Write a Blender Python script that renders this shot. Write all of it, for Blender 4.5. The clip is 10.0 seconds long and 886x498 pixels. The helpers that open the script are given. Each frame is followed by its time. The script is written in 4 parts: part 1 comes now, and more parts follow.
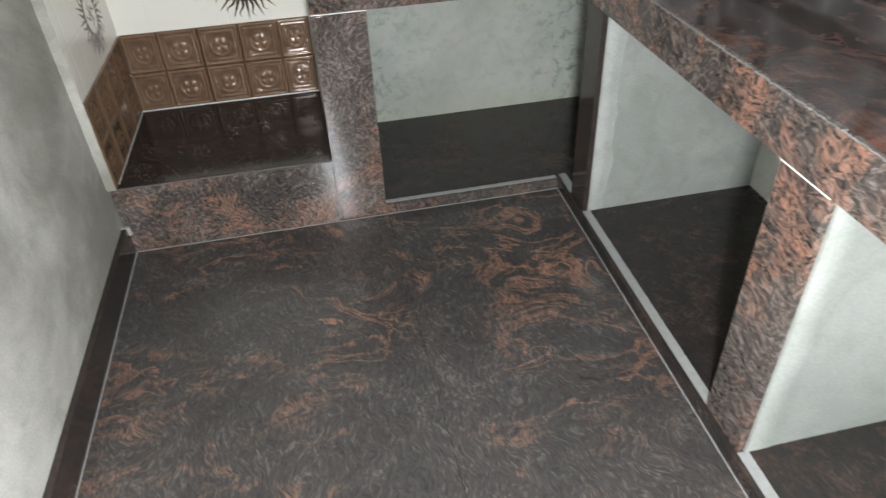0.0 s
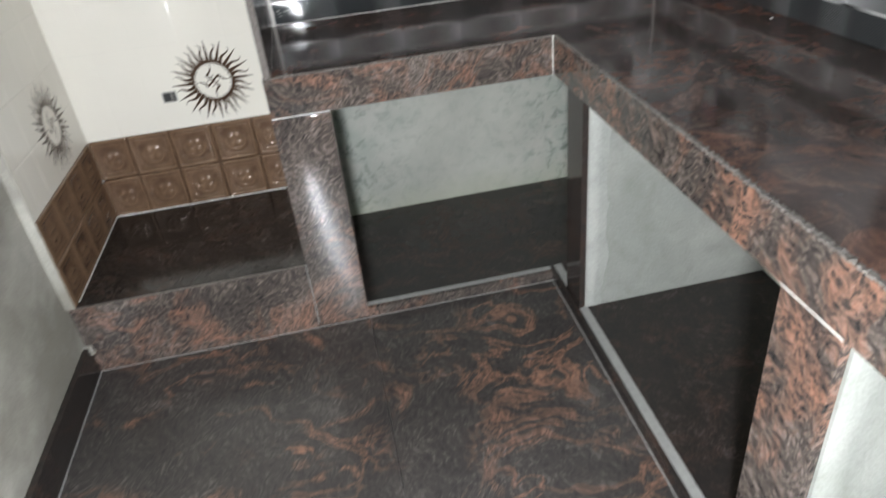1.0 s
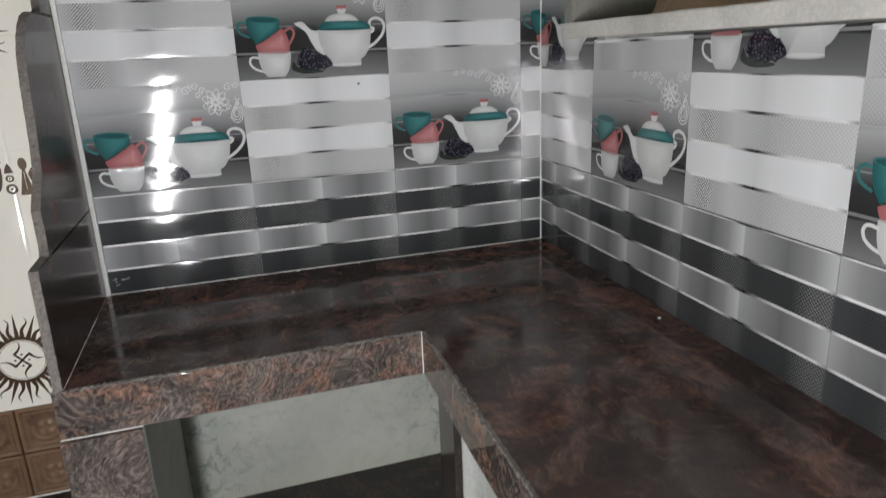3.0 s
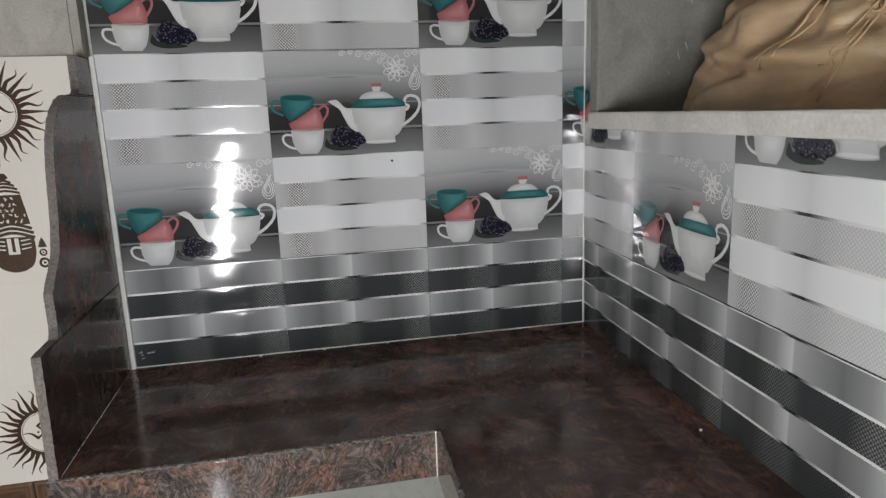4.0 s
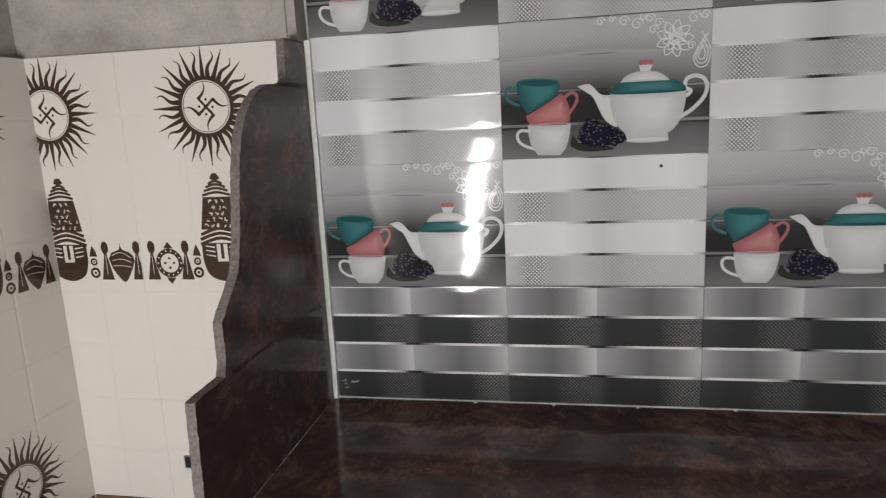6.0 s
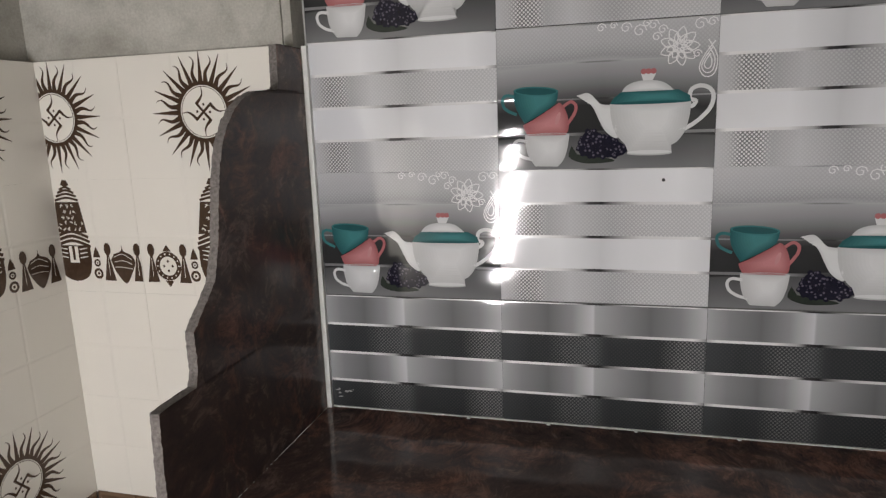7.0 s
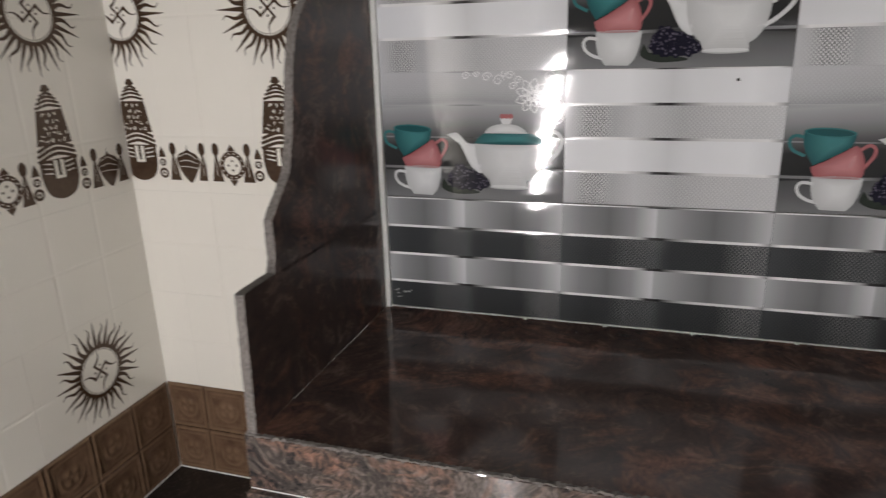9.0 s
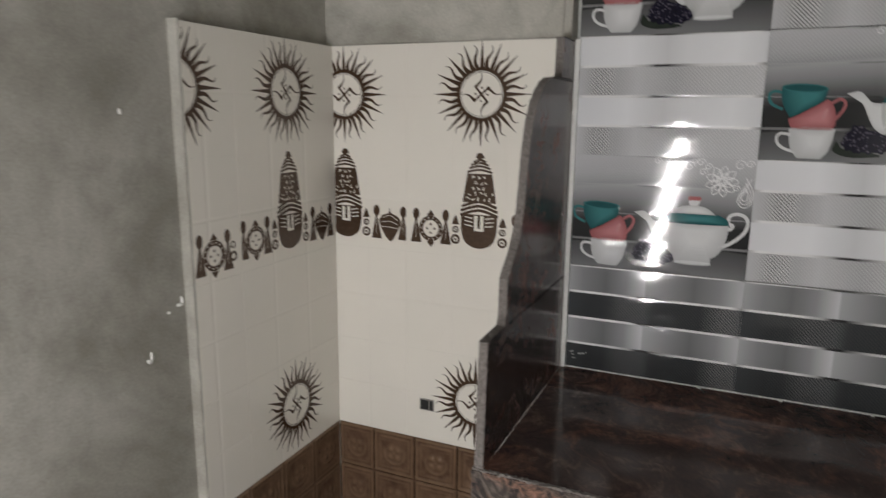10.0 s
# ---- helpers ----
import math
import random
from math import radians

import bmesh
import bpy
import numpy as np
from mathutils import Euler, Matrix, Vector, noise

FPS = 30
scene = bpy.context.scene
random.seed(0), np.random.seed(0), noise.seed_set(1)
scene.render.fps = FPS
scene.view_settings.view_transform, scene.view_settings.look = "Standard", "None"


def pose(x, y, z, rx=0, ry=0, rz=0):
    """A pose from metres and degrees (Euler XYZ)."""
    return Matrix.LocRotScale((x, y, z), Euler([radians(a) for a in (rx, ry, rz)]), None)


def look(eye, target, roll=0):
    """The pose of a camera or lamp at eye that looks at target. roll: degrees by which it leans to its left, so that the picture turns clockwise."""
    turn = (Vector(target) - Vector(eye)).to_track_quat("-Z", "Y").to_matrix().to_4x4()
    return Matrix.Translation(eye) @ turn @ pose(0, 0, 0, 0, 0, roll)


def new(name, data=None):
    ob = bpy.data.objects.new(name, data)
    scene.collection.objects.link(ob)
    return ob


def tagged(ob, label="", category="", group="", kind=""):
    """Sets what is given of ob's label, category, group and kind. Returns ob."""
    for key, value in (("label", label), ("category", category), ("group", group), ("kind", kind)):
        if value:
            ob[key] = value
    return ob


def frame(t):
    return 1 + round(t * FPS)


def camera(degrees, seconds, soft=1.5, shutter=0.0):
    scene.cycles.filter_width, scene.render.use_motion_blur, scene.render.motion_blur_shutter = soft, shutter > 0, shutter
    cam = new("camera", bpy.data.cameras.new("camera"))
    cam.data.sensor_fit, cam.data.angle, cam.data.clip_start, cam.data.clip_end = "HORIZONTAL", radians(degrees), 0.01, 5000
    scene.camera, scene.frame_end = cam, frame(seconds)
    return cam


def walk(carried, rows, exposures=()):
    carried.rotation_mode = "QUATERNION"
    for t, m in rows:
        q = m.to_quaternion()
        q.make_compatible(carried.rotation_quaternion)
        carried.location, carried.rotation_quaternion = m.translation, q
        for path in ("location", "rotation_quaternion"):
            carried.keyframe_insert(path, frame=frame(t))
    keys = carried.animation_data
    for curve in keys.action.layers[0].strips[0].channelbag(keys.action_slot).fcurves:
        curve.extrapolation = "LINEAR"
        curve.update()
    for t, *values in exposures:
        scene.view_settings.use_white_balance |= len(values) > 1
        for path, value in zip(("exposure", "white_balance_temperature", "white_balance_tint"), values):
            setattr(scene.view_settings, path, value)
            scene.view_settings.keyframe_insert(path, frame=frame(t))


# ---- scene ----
cam = camera(67.1, 10.0, 1.3, 0.4)
PATH = [
    (0, (0.195, 0.244, 1.306), (0.493, 1.815, 0.104), -2.7),
    (0.5, (0.281, 0.338, 1.313), (0.393, 1.942, 0.124), -7.4),
    (1, (0.372, 0.429, 1.316), (0.625, 2.11, 0.263), -6.3),
    (1.5, (0.442, 0.526, 1.359), (0.904, 2.251, 0.459), -4.7),
    (2, (0.439, 0.619, 1.398), (1.079, 2.343, 0.61), -1.5),
    (2.5, (0.476, 0.684, 1.424), (1.068, 2.464, 0.729), -2.6),
    (2.7, (0.536, 0.73, 1.436), (1.138, 2.527, 0.797), -2.3),
    (4, (0.769, 0.858, 1.518), (1.159, 2.777, 1.111), -2.1),
    (4.5, (0.777, 0.936, 1.525), (1.112, 2.873, 1.155), -1.5),
    (5, (0.778, 1.069, 1.516), (0.89, 3.034, 1.161), -4.4),
    (5.5, (0.793, 1.198, 1.525), (0.64, 3.147, 1.103), -2.9),
    (5.7, (0.802, 1.26, 1.508), (0.546, 3.201, 1.099), -2.7),
    (6.8, (0.934, 1.389, 1.511), (0.432, 3.287, 1.129), -2.6),
    (7, (0.944, 1.396, 1.523), (0.432, 3.289, 1.132), -2.1),
    (7.5, (0.952, 1.391, 1.503), (0.405, 3.262, 1.052), -0.9),
    (8, (0.955, 1.392, 1.473), (0.448, 3.241, 0.904), -0.9),
    (8.5, (0.951, 1.384, 1.467), (0.455, 3.226, 0.867), -0.4),
    (9, (0.875, 1.346, 1.468), (0.291, 3.164, 0.873), -1.7),
    (9.5, (0.759, 1.227, 1.503), (0.059, 3.028, 0.989), -1.6),
    (10, (0.647, 1.089, 1.5), (-0.144, 2.882, 1.104), 0.6),
]
walk(cam, [(t, look(eye, target, roll)) for t, eye, target, roll in PATH],
     [(0, 0.56, 6250, 7), (0.5, 0.66, 6250, 8), (1.0, 0.64, 6250, 8), (1.5, 0.60, 6250, 8), (2.0, 0.49, 6350, 9), (2.5, 0.33, 6420, 10), (4.5, 0.17, 6520, 11), (5.5, 0.24, 6680, 13), (8.0, 0.18, 6750, 14), (9.0, 0.16, 6720, 14), (10, -0.08, 6720, 12)])
TUBE_A, TUBE_B, TUBE_R, TUBE_POWER = (0.17, 0.08, 0.46), (0.295, 0.08, 1.34), 0.016, 385.0
BULGE = 0.00055
SPLASH = [(2.064, 1.499, 0.004, 0.006), (2.088, 0.967, 0.007, 0.005), (2.094, 0.975, 0.003, 0.011), (2.183, 1.07, 0.010, 0.004), (2.19, 1.08, 0.004, 0.009), (2.15, 1.06, 0.004, 0.004)]

# ---- world, light ----
world = bpy.data.worlds.new("world")
scene.world = world
world.use_nodes = True
world.node_tree.nodes["Background"].inputs[0].default_value = (0.75, 0.85, 1.0, 1)
world.node_tree.nodes["Background"].inputs[1].default_value = 0.05

# ---- plan in metres ----
FY, SY, NY, EX, CX = 2.222, 2.203, 2.855, 1.643, 1.015      # counter front, tiled walls, inner counter front
TOP, APR = 0.811, 0.702                          # counter top, lower edge of its apron
WX, AY, PZ, BZ, WT = -0.459, 2.787, 0.240, 0.530, 1.688   # alcove tile faces, platform, brown rows, white top
PLX = -0.487                                     # plaster of the west wall
TW, TH = 0.443, 0.296                            # kitchen tile
SOUTH, CEIL = -3.4, 2.75
SKEW = 0.033                                     # the east side closes in towards the south


# ---- materials ----
class Nodes:
    def __init__(self, name):
        self.m = bpy.data.materials.new(name)
        self.m.use_nodes = True
        self.t = self.m.node_tree
        self.b = self.t.nodes["Principled BSDF"]

    def add(self, kind, **kw):
        n = self.t.nodes.new(kind)
        ins = kw.pop("ins", {})
        for k, v in kw.items():
            if k == "operation":
                n.operation = v
            elif k == "wave_type":
                n.wave_type = v
            elif k == "blend":
                n.blend_type = v
            elif k == "data_type":
                n.data_type = v
        for k, v in ins.items():
            if isinstance(v, bpy.types.NodeSocket):
                self.t.links.new(v, n.inputs[k])
            else:
                n.inputs[k].default_value = v
        return n

    def math(self, op, a, b=0.0, c=0.0):
        return self.add("ShaderNodeMath", operation=op, ins={0: a, 1: b, 2: c}).outputs[0]

    def ramp(self, fac, stops):
        n = self.add("ShaderNodeValToRGB", ins={0: fac})
        e = n.color_ramp.elements
        while len(e) < len(stops):
            e.new(0.5)
        for el, (p, c) in zip(e, stops):
            el.position = p
            el.color = (c, c, c, 1) if isinstance(c, (int, float)) else (*c, 1)
        return n.outputs[0]

    def mix(self, fac, a, b, blend="MIX"):
        n = self.add("ShaderNodeMix", data_type="RGBA", blend=blend)
        for k, v in ((0, fac), (6, a), (7, b)):
            if isinstance(v, bpy.types.NodeSocket):
                self.t.links.new(v, n.inputs[k])
            else:
                n.inputs[k].default_value = v if k == 0 else (*v, 1)
        return n.outputs[2]

    def noise(self, vec, scale, detail=4, rough=0.55, dist=0.0, out=0):
        return self.add("ShaderNodeTexNoise", ins={"Vector": vec, "Scale": scale, "Detail": detail, "Roughness": rough, "Distortion": dist}).outputs[out]

    def world(self):
        return self.add("ShaderNodeNewGeometry").outputs["Position"]

    def local(self):
        return self.add("ShaderNodeTexCoord").outputs["Object"]

    def scaled(self, vec, sx, sy, sz, rot=(0, 0, 0)):
        return self.add("ShaderNodeMapping", ins={"Vector": vec, "Scale": (sx, sy, sz), "Rotation": rot}).outputs[0]

    def put(self, color=None, rough=None, metal=None, height=None, bump=0.2, dist=0.002, **kw):
        for k, v in (("Base Color", color), ("Roughness", rough), ("Metallic", metal)):
            if v is None:
                continue
            if isinstance(v, bpy.types.NodeSocket):
                self.t.links.new(v, self.b.inputs[k])
            elif k == "Base Color":
                self.b.inputs[k].default_value = (*v, 1)
            else:
                self.b.inputs[k].default_value = v
        for k, v in kw.items():
            self.b.inputs[k.replace("_", " ")].default_value = v
        if height is not None:
            n = self.add("ShaderNodeBump", ins={"Height": height, "Strength": bump, "Distance": dist})
            self.t.links.new(n.outputs[0], self.b.inputs["Normal"])
        return self.m


def granite(name, light, orange, lo, hi, rough, vary, veins, dark, drifts=0.8, gloss=0.5, relief=0.03, spread=(0.50, 0.70), soft=0.0, stroke=1.0):
    """Swirled dark granite: warped grain, paler streaks, rust coloured drifts. soft: share of cloudy mottling."""
    n = Nodes(name)
    p = n.world()
    warp = n.noise(p, 2.6, 3, 0.6, 0, 1)
    w = n.add("ShaderNodeVectorMath", operation="SCALE", ins={0: warp, "Scale": 0.26}).outputs[0]
    q = n.add("ShaderNodeVectorMath", operation="ADD", ins={0: p, 1: w}).outputs[0]
    swirl = n.noise(p, 9.0, 2, 0.5, 0, 1)
    w2 = n.add("ShaderNodeVectorMath", operation="SCALE", ins={0: swirl, "Scale": 0.06}).outputs[0]
    q2 = n.add("ShaderNodeVectorMath", operation="ADD", ins={0: q, 1: w2}).outputs[0]
    grain = n.noise(n.scaled(q2, 150 * stroke, 52 * stroke, 108 * stroke, (0.3, 0.2, 0.7)), 1.0, 5, 0.62, 0.8)
    cloud = n.noise(q, 4.5, 5, 0.6, 0.8)
    mottle = n.noise(q, 13.0, 4, 0.55, 1.0)
    drift = n.noise(n.scaled(q, 3.2, 4.6, 4.0), 1.0, 6, 0.66, 1.2)
    speck = n.noise(p, 420, 2, 0.7)
    g = n.math("ADD", n.math("MULTIPLY", grain, 0.72 * (1 - soft)), n.math("ADD", n.math("MULTIPLY", cloud, 0.28), n.math("MULTIPLY", mottle, 0.72 * soft)))
    base = n.ramp(g, [(lo, dark), ((lo + hi) / 2, tuple(c * 0.35 for c in light)), (hi, light)])
    patch = n.ramp(drift, [(spread[0], 0.0), (spread[1], drifts)])
    fine = n.math("ADD", n.math("MULTIPLY", n.ramp(grain, [(0.40, 0.0), (0.60, 1.0)]), 1 - soft), n.math("MULTIPLY", n.ramp(mottle, [(0.38, 0.0), (0.66, 1.0)]), soft))
    c = n.mix(n.math("MULTIPLY", patch, fine), base, orange)
    crack = n.noise(n.scaled(q, 3.0, 4.2, 3.6, (0, 0, 0.5)), 1.0, 5, 0.62, 0.9)
    ridge = n.ramp(n.math("ABSOLUTE", n.math("SUBTRACT", crack, 0.5)), [(0.0, 1.0), (0.030, 0.0)])
    where = n.ramp(n.noise(p, 1.7, 3, 0.5), [(0.46, 0.0), (0.60, 1.0)])
    vein = n.math("MULTIPLY", n.math("MULTIPLY", n.math("MULTIPLY", ridge, where), veins), n.math("ADD", 0.25, n.math("MULTIPLY", fine, 0.75)))
    c = n.mix(vein, c, orange)
    c = n.mix(0.22, c, n.ramp(speck, [(0.35, 0.0), (0.7, 0.35)]), "OVERLAY")
    r = n.math("ADD", rough, n.math("MULTIPLY", n.noise(p, 7, 4, 0.6), vary))
    return n.put(c, r, height=grain, bump=relief, dist=0.0006, Specular_IOR_Level=gloss)


def plaster(name, a, b, stain, scale=1.0, rough=0.85):
    n = Nodes(name)
    p = n.world()
    big = n.noise(p, 2.2 * scale, 5, 0.62, 0.4)
    mid = n.noise(p, 9 * scale, 5, 0.6, 0.5)
    fine = n.noise(p, 160, 4, 0.65)
    c = n.mix(n.ramp(big, [(0.36, 0.0), (0.64, 1.0)]), a, b)
    c = n.mix(n.math("MULTIPLY", n.ramp(mid, [(0.5, 0.0), (0.74, 1.0)]), 0.55), c, stain)
    c = n.mix(0.25, c, n.ramp(fine, [(0.3, 0.25), (0.7, 0.75)]), "OVERLAY")
    h = n.math("ADD", n.math("MULTIPLY", mid, 0.8), n.math("MULTIPLY", fine, 0.3))
    return n.put(c, rough, height=h, bump=0.35, dist=0.004)


def dots(n, p, pitch):
    s = n.add("ShaderNodeSeparateXYZ", ins={0: p}).outputs
    k = math.pi / pitch
    a = n.math("SINE", n.math("MULTIPLY", n.math("ADD", s[0], s[2]), k))
    b = n.math("SINE", n.math("MULTIPLY", n.math("SUBTRACT", s[0], s[2]), k))
    return s, n.ramp(n.math("ABSOLUTE", n.math("MULTIPLY", a, b)), [(0.38, 0.0), (0.56, 1.0)])


def glaze(name, stops, dotted=(), dot_to=0.6, rough=0.055, tint=(1.0, 1.0, 1.0)):
    """Glossy printed wall tile: a grey gradient along its length, with a dotted print on some stretches."""
    n = Nodes(name)
    p = n.local()
    s, d = dots(n, p, 0.0085)
    u = n.math("DIVIDE", s[0], TW)
    c = n.ramp(u, [(a, tuple(t * v for t in tint)) for a, v in stops])
    if dotted:
        m = n.math("MULTIPLY", d, n.ramp(u, list(dotted)))
        c = n.mix(m, c, (dot_to, dot_to, dot_to))
    wear = n.noise(n.world(), 14, 4, 0.6)
    return n.put(c, n.math("ADD", rough, n.math("MULTIPLY", wear, 0.03)), Coat_Weight=0.25, Coat_Roughness=0.04)


def plain(name, color, rough=0.3, metal=0.0, var=0.12, scale=30.0, bump=0.05):
    n = Nodes(name)
    p = n.world()
    f = n.noise(p, scale, 4, 0.6)
    c = n.mix(f, tuple(v * (1 - var) for v in color), tuple(min(1, v * (1 + var)) for v in color))
    return n.put(c, rough, metal, height=f, bump=bump, dist=0.001)


GRANITE = granite("granite_dark", (0.27, 0.178, 0.152), (0.45, 0.195, 0.13), 0.38, 0.68, 0.05, 0.11, 0.12, (0.050, 0.036, 0.034), 0.75, 0.36, 0.010, (0.485, 0.65), 0.6, 0.8)
GRANITE_UPRIGHT = granite("granite_upright", (0.27, 0.185, 0.16), (0.40, 0.165, 0.12), 0.37, 0.68, 0.16, 0.12, 0.1, (0.062, 0.046, 0.044), 0.75, 0.3, 0.012, (0.50, 0.68), 0.6, 0.8)
# Same granite with shade put into its tone, for low and recessed faces.
GRANITE_SHADED = granite("granite_shaded", (0.115, 0.095, 0.087), (0.17, 0.09, 0.06), 0.38, 0.70, 0.05, 0.10, 0.3, (0.028, 0.026, 0.026), 0.5, 0.4, 0.02, (0.52, 0.72), 0.35)
GRANITE_FLOOR = granite("granite_floor", (0.25, 0.225, 0.212), (0.45, 0.235, 0.155), 0.36, 0.72, 0.15, 0.12, 1.0, (0.043, 0.041, 0.041), 0.85, 0.5, 0.02, (0.565, 0.70), 0.15, 0.85)
SWIRL = granite("granite_swirl", (0.27, 0.225, 0.20), (0.40, 0.190, 0.120), 0.36, 0.65, 0.015, 0.05, 0.7, (0.026, 0.025, 0.026), 0.74, 0.5, 0.006, (0.49, 0.65), 0.0, 0.80)
CUT = plain("granite_cut_edge", (0.165, 0.148, 0.136), 0.9, 0, 0.95, 170, 1.0)
CEMENT = plain("cement_joint", (0.34, 0.34, 0.33), 0.9, 0, 0.25, 60, 0.4)
WHITE_CEMENT = plain("white_cement", (0.84, 0.84, 0.81), 0.6, 0, 0.15, 60, 0.4)
WALL = plaster("grey_plaster", (0.27, 0.258, 0.222), (0.52, 0.51, 0.46), (0.215, 0.205, 0.175))
EDGE = plaster("edge_plaster", (0.31, 0.32, 0.30), (0.38, 0.385, 0.365), (0.27, 0.28, 0.26), 2.0, 0.75)
SMOOTH = plaster("smooth_plaster", (0.46, 0.475, 0.45), (0.56, 0.57, 0.54), (0.36, 0.37, 0.34), 1.0, 0.8)
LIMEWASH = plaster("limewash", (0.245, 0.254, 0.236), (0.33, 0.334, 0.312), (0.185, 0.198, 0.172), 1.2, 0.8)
CEILING = plaster("ceiling_plaster", (0.34, 0.335, 0.31), (0.46, 0.455, 0.42), (0.28, 0.275, 0.25))
WASH = plaster("whitewash", (0.42, 0.41, 0.385), (0.54, 0.53, 0.50), (0.33, 0.32, 0.295), 2.0)
# Cement darkened to carry the shade inside the shelf niche.
RAW_SHADED = plaster("raw_cement_shaded", (0.14, 0.14, 0.122), (0.22, 0.215, 0.19), (0.10, 0.10, 0.085), 1.6)


def stained():
    """Plaster with damp blotches that thicken towards the ends of the panel."""
    n = Nodes("damp_plaster")
    p = n.world()
    big = n.noise(p, 2.6, 5, 0.62, 0.4)
    c = n.mix(n.ramp(big, [(0.36, 0.0), (0.64, 1.0)]), (0.42, 0.425, 0.385), (0.52, 0.525, 0.48))
    s = n.add("ShaderNodeSeparateXYZ", ins={0: p}).outputs
    ends = n.ramp(n.math("SUBTRACT", s[0], 0.3), [(0.06, 1.0), (0.24, 0.32), (0.5, 0.1), (0.8, 0.25), (1.0, 1.0)])
    blot = n.noise(p, 26, 5, 0.7, 0.6)
    f = n.math("MULTIPLY", ends, n.ramp(blot, [(0.50, 0.0), (0.66, 1.0)]))
    c = n.mix(f, c, (0.12, 0.15, 0.12))
    c = n.mix(n.math("MULTIPLY", ends, n.ramp(n.noise(p, 7, 4, 0.6), [(0.4, 0.0), (0.7, 0.8)])), c, (0.25, 0.31, 0.27))
    low = n.ramp(n.math("ADD", s[2], n.math("MULTIPLY", n.noise(p, 10, 4, 0.6), 0.12)), [(0.08, 0.5), (0.20, 0.0)])
    c = n.mix(low, c, (0.42, 0.44, 0.33))
    return n.put(c, 0.85, height=n.noise(p, 120, 4, 0.6), bump=0.3, dist=0.003)


STAINED = stained()

SILVER = glaze("tile_silver", [(0, 0.42), (0.1, 0.26), (0.24, 0.17), (0.36, 0.30), (0.465, 0.62), (0.475, 0.42), (0.6, 0.28), (0.74, 0.17), (0.88, 0.28), (1, 0.55)], tint=(0.96, 0.98, 1.0))
CARBON = glaze("tile_carbon", [(0, 0.068), (0.15, 0.042), (0.3, 0.046), (0.47, 0.068), (0.55, 0.044), (0.8, 0.040), (1, 0.078)], [(0, 0.05), (0.24, 0.1), (0.33, 0.6), (0.46, 0.5), (0.52, 0.05), (0.78, 0.1), (0.90, 1.0), (0.99, 0.9), (1, 0.1)], 0.22, tint=(0.87, 0.95, 1.0))
PEARL = glaze("tile_pearl", [(0, 0.74), (0.3, 0.84), (0.46, 0.70), (0.5, 0.66), (0.6, 0.76), (0.85, 0.84), (1, 0.72)], tint=(0.965, 0.98, 1.0))
MESH = glaze("tile_mesh", [(0, 0.56), (0.06, 0.46), (0.11, 0.20), (0.19, 0.24), (0.23, 0.42), (0.35, 0.56), (0.55, 0.40), (0.75, 0.50), (1, 0.55)], [(0, 0.0), (0.06, 0.4), (0.10, 1.0), (0.2, 1.0), (0.24, 0.25), (0.5, 0.3), (0.7, 0.55), (1, 0.5)], 0.74, tint=(0.965, 0.98, 1.0))
# Ridge reflections put into the colour: bright line, dark dip at mid-length.
RIDGE_GLINT = glaze("tile_ridge_glint", [(0, 0.45), (0.05, 0.82), (0.30, 0.76), (0.40, 0.42), (0.44, 0.05), (0.50, 0.02), (0.58, 0.30), (0.68, 0.66), (0.94, 0.80), (1, 0.30)], rough=0.13)


def scene_glaze(name, line=0.0):
    """Background of the printed still life: light above, dark niche, grey table."""
    n = Nodes(name)
    s, d = dots(n, n.local(), 0.0085)
    v = n.math("DIVIDE", s[2], TH)
    u = n.math("DIVIDE", s[0], TW)
    v = n.math("ADD", v, n.math("MULTIPLY", n.math("SUBTRACT", n.math("ABSOLUTE", n.math("SUBTRACT", u, 0.5)), 0.3), 0.10))
    c = n.ramp(v, [(0.0, 0.20), (0.12, 0.13), (0.235, 0.085), (0.245, 0.03), (0.43, 0.035), (0.52, 0.12), (0.62, 0.26), (0.73, 0.40), (0.76, 0.34), (0.85, 0.45), (1.0, 0.52)])
    c = n.mix(n.math("MULTIPLY", d, n.ramp(v, [(0.72, 0.0), (0.8, 0.25)])), c, (0.7, 0.7, 0.7))
    # ridge reflection painted over the print, bright with a dark middle
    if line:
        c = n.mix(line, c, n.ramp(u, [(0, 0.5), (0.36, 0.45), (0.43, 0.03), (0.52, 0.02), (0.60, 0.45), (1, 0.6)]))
    return n.put(n.mix(1.0, c, (0.965, 0.98, 1.0), "MULTIPLY"), 0.065, Coat_Weight=0.25, Coat_Roughness=0.04)


STILL = scene_glaze("tile_still_life")
STILL_GLINT = scene_glaze("tile_still_life_glint", 0.38)
TEAL = plain("print_teal", (0.040, 0.165, 0.17), 0.05, 0, 0.35, 22, 0)
TEAL_DARK = plain("print_teal_dark", (0.020, 0.090, 0.095), 0.05, 0, 0.2, 18, 0)
PINK = plain("print_pink", (0.43, 0.15, 0.155), 0.05, 0, 0.25, 22, 0)
PINK_LIGHT = plain("print_pink_light", (0.55, 0.27, 0.27), 0.05, 0, 0.2, 22, 0)
CHINA = plain("print_white", (0.66, 0.67, 0.67), 0.05, 0, 0.08, 18, 0)
CHINA_SHADE = plain("print_white_shade", (0.46, 0.47, 0.47), 0.05, 0, 0.12, 18, 0)
BERRY = plain("print_berry", (0.014, 0.013, 0.024), 0.05, 0, 0.5, 120, 0)
BERRY_LIGHT = plain("print_berry_light", (0.105, 0.095, 0.13), 0.05, 0, 0.5, 120, 0)
LEAF = plain("print_leaf", (0.030, 0.037, 0.030), 0.1, 0, 0.3, 40, 0)


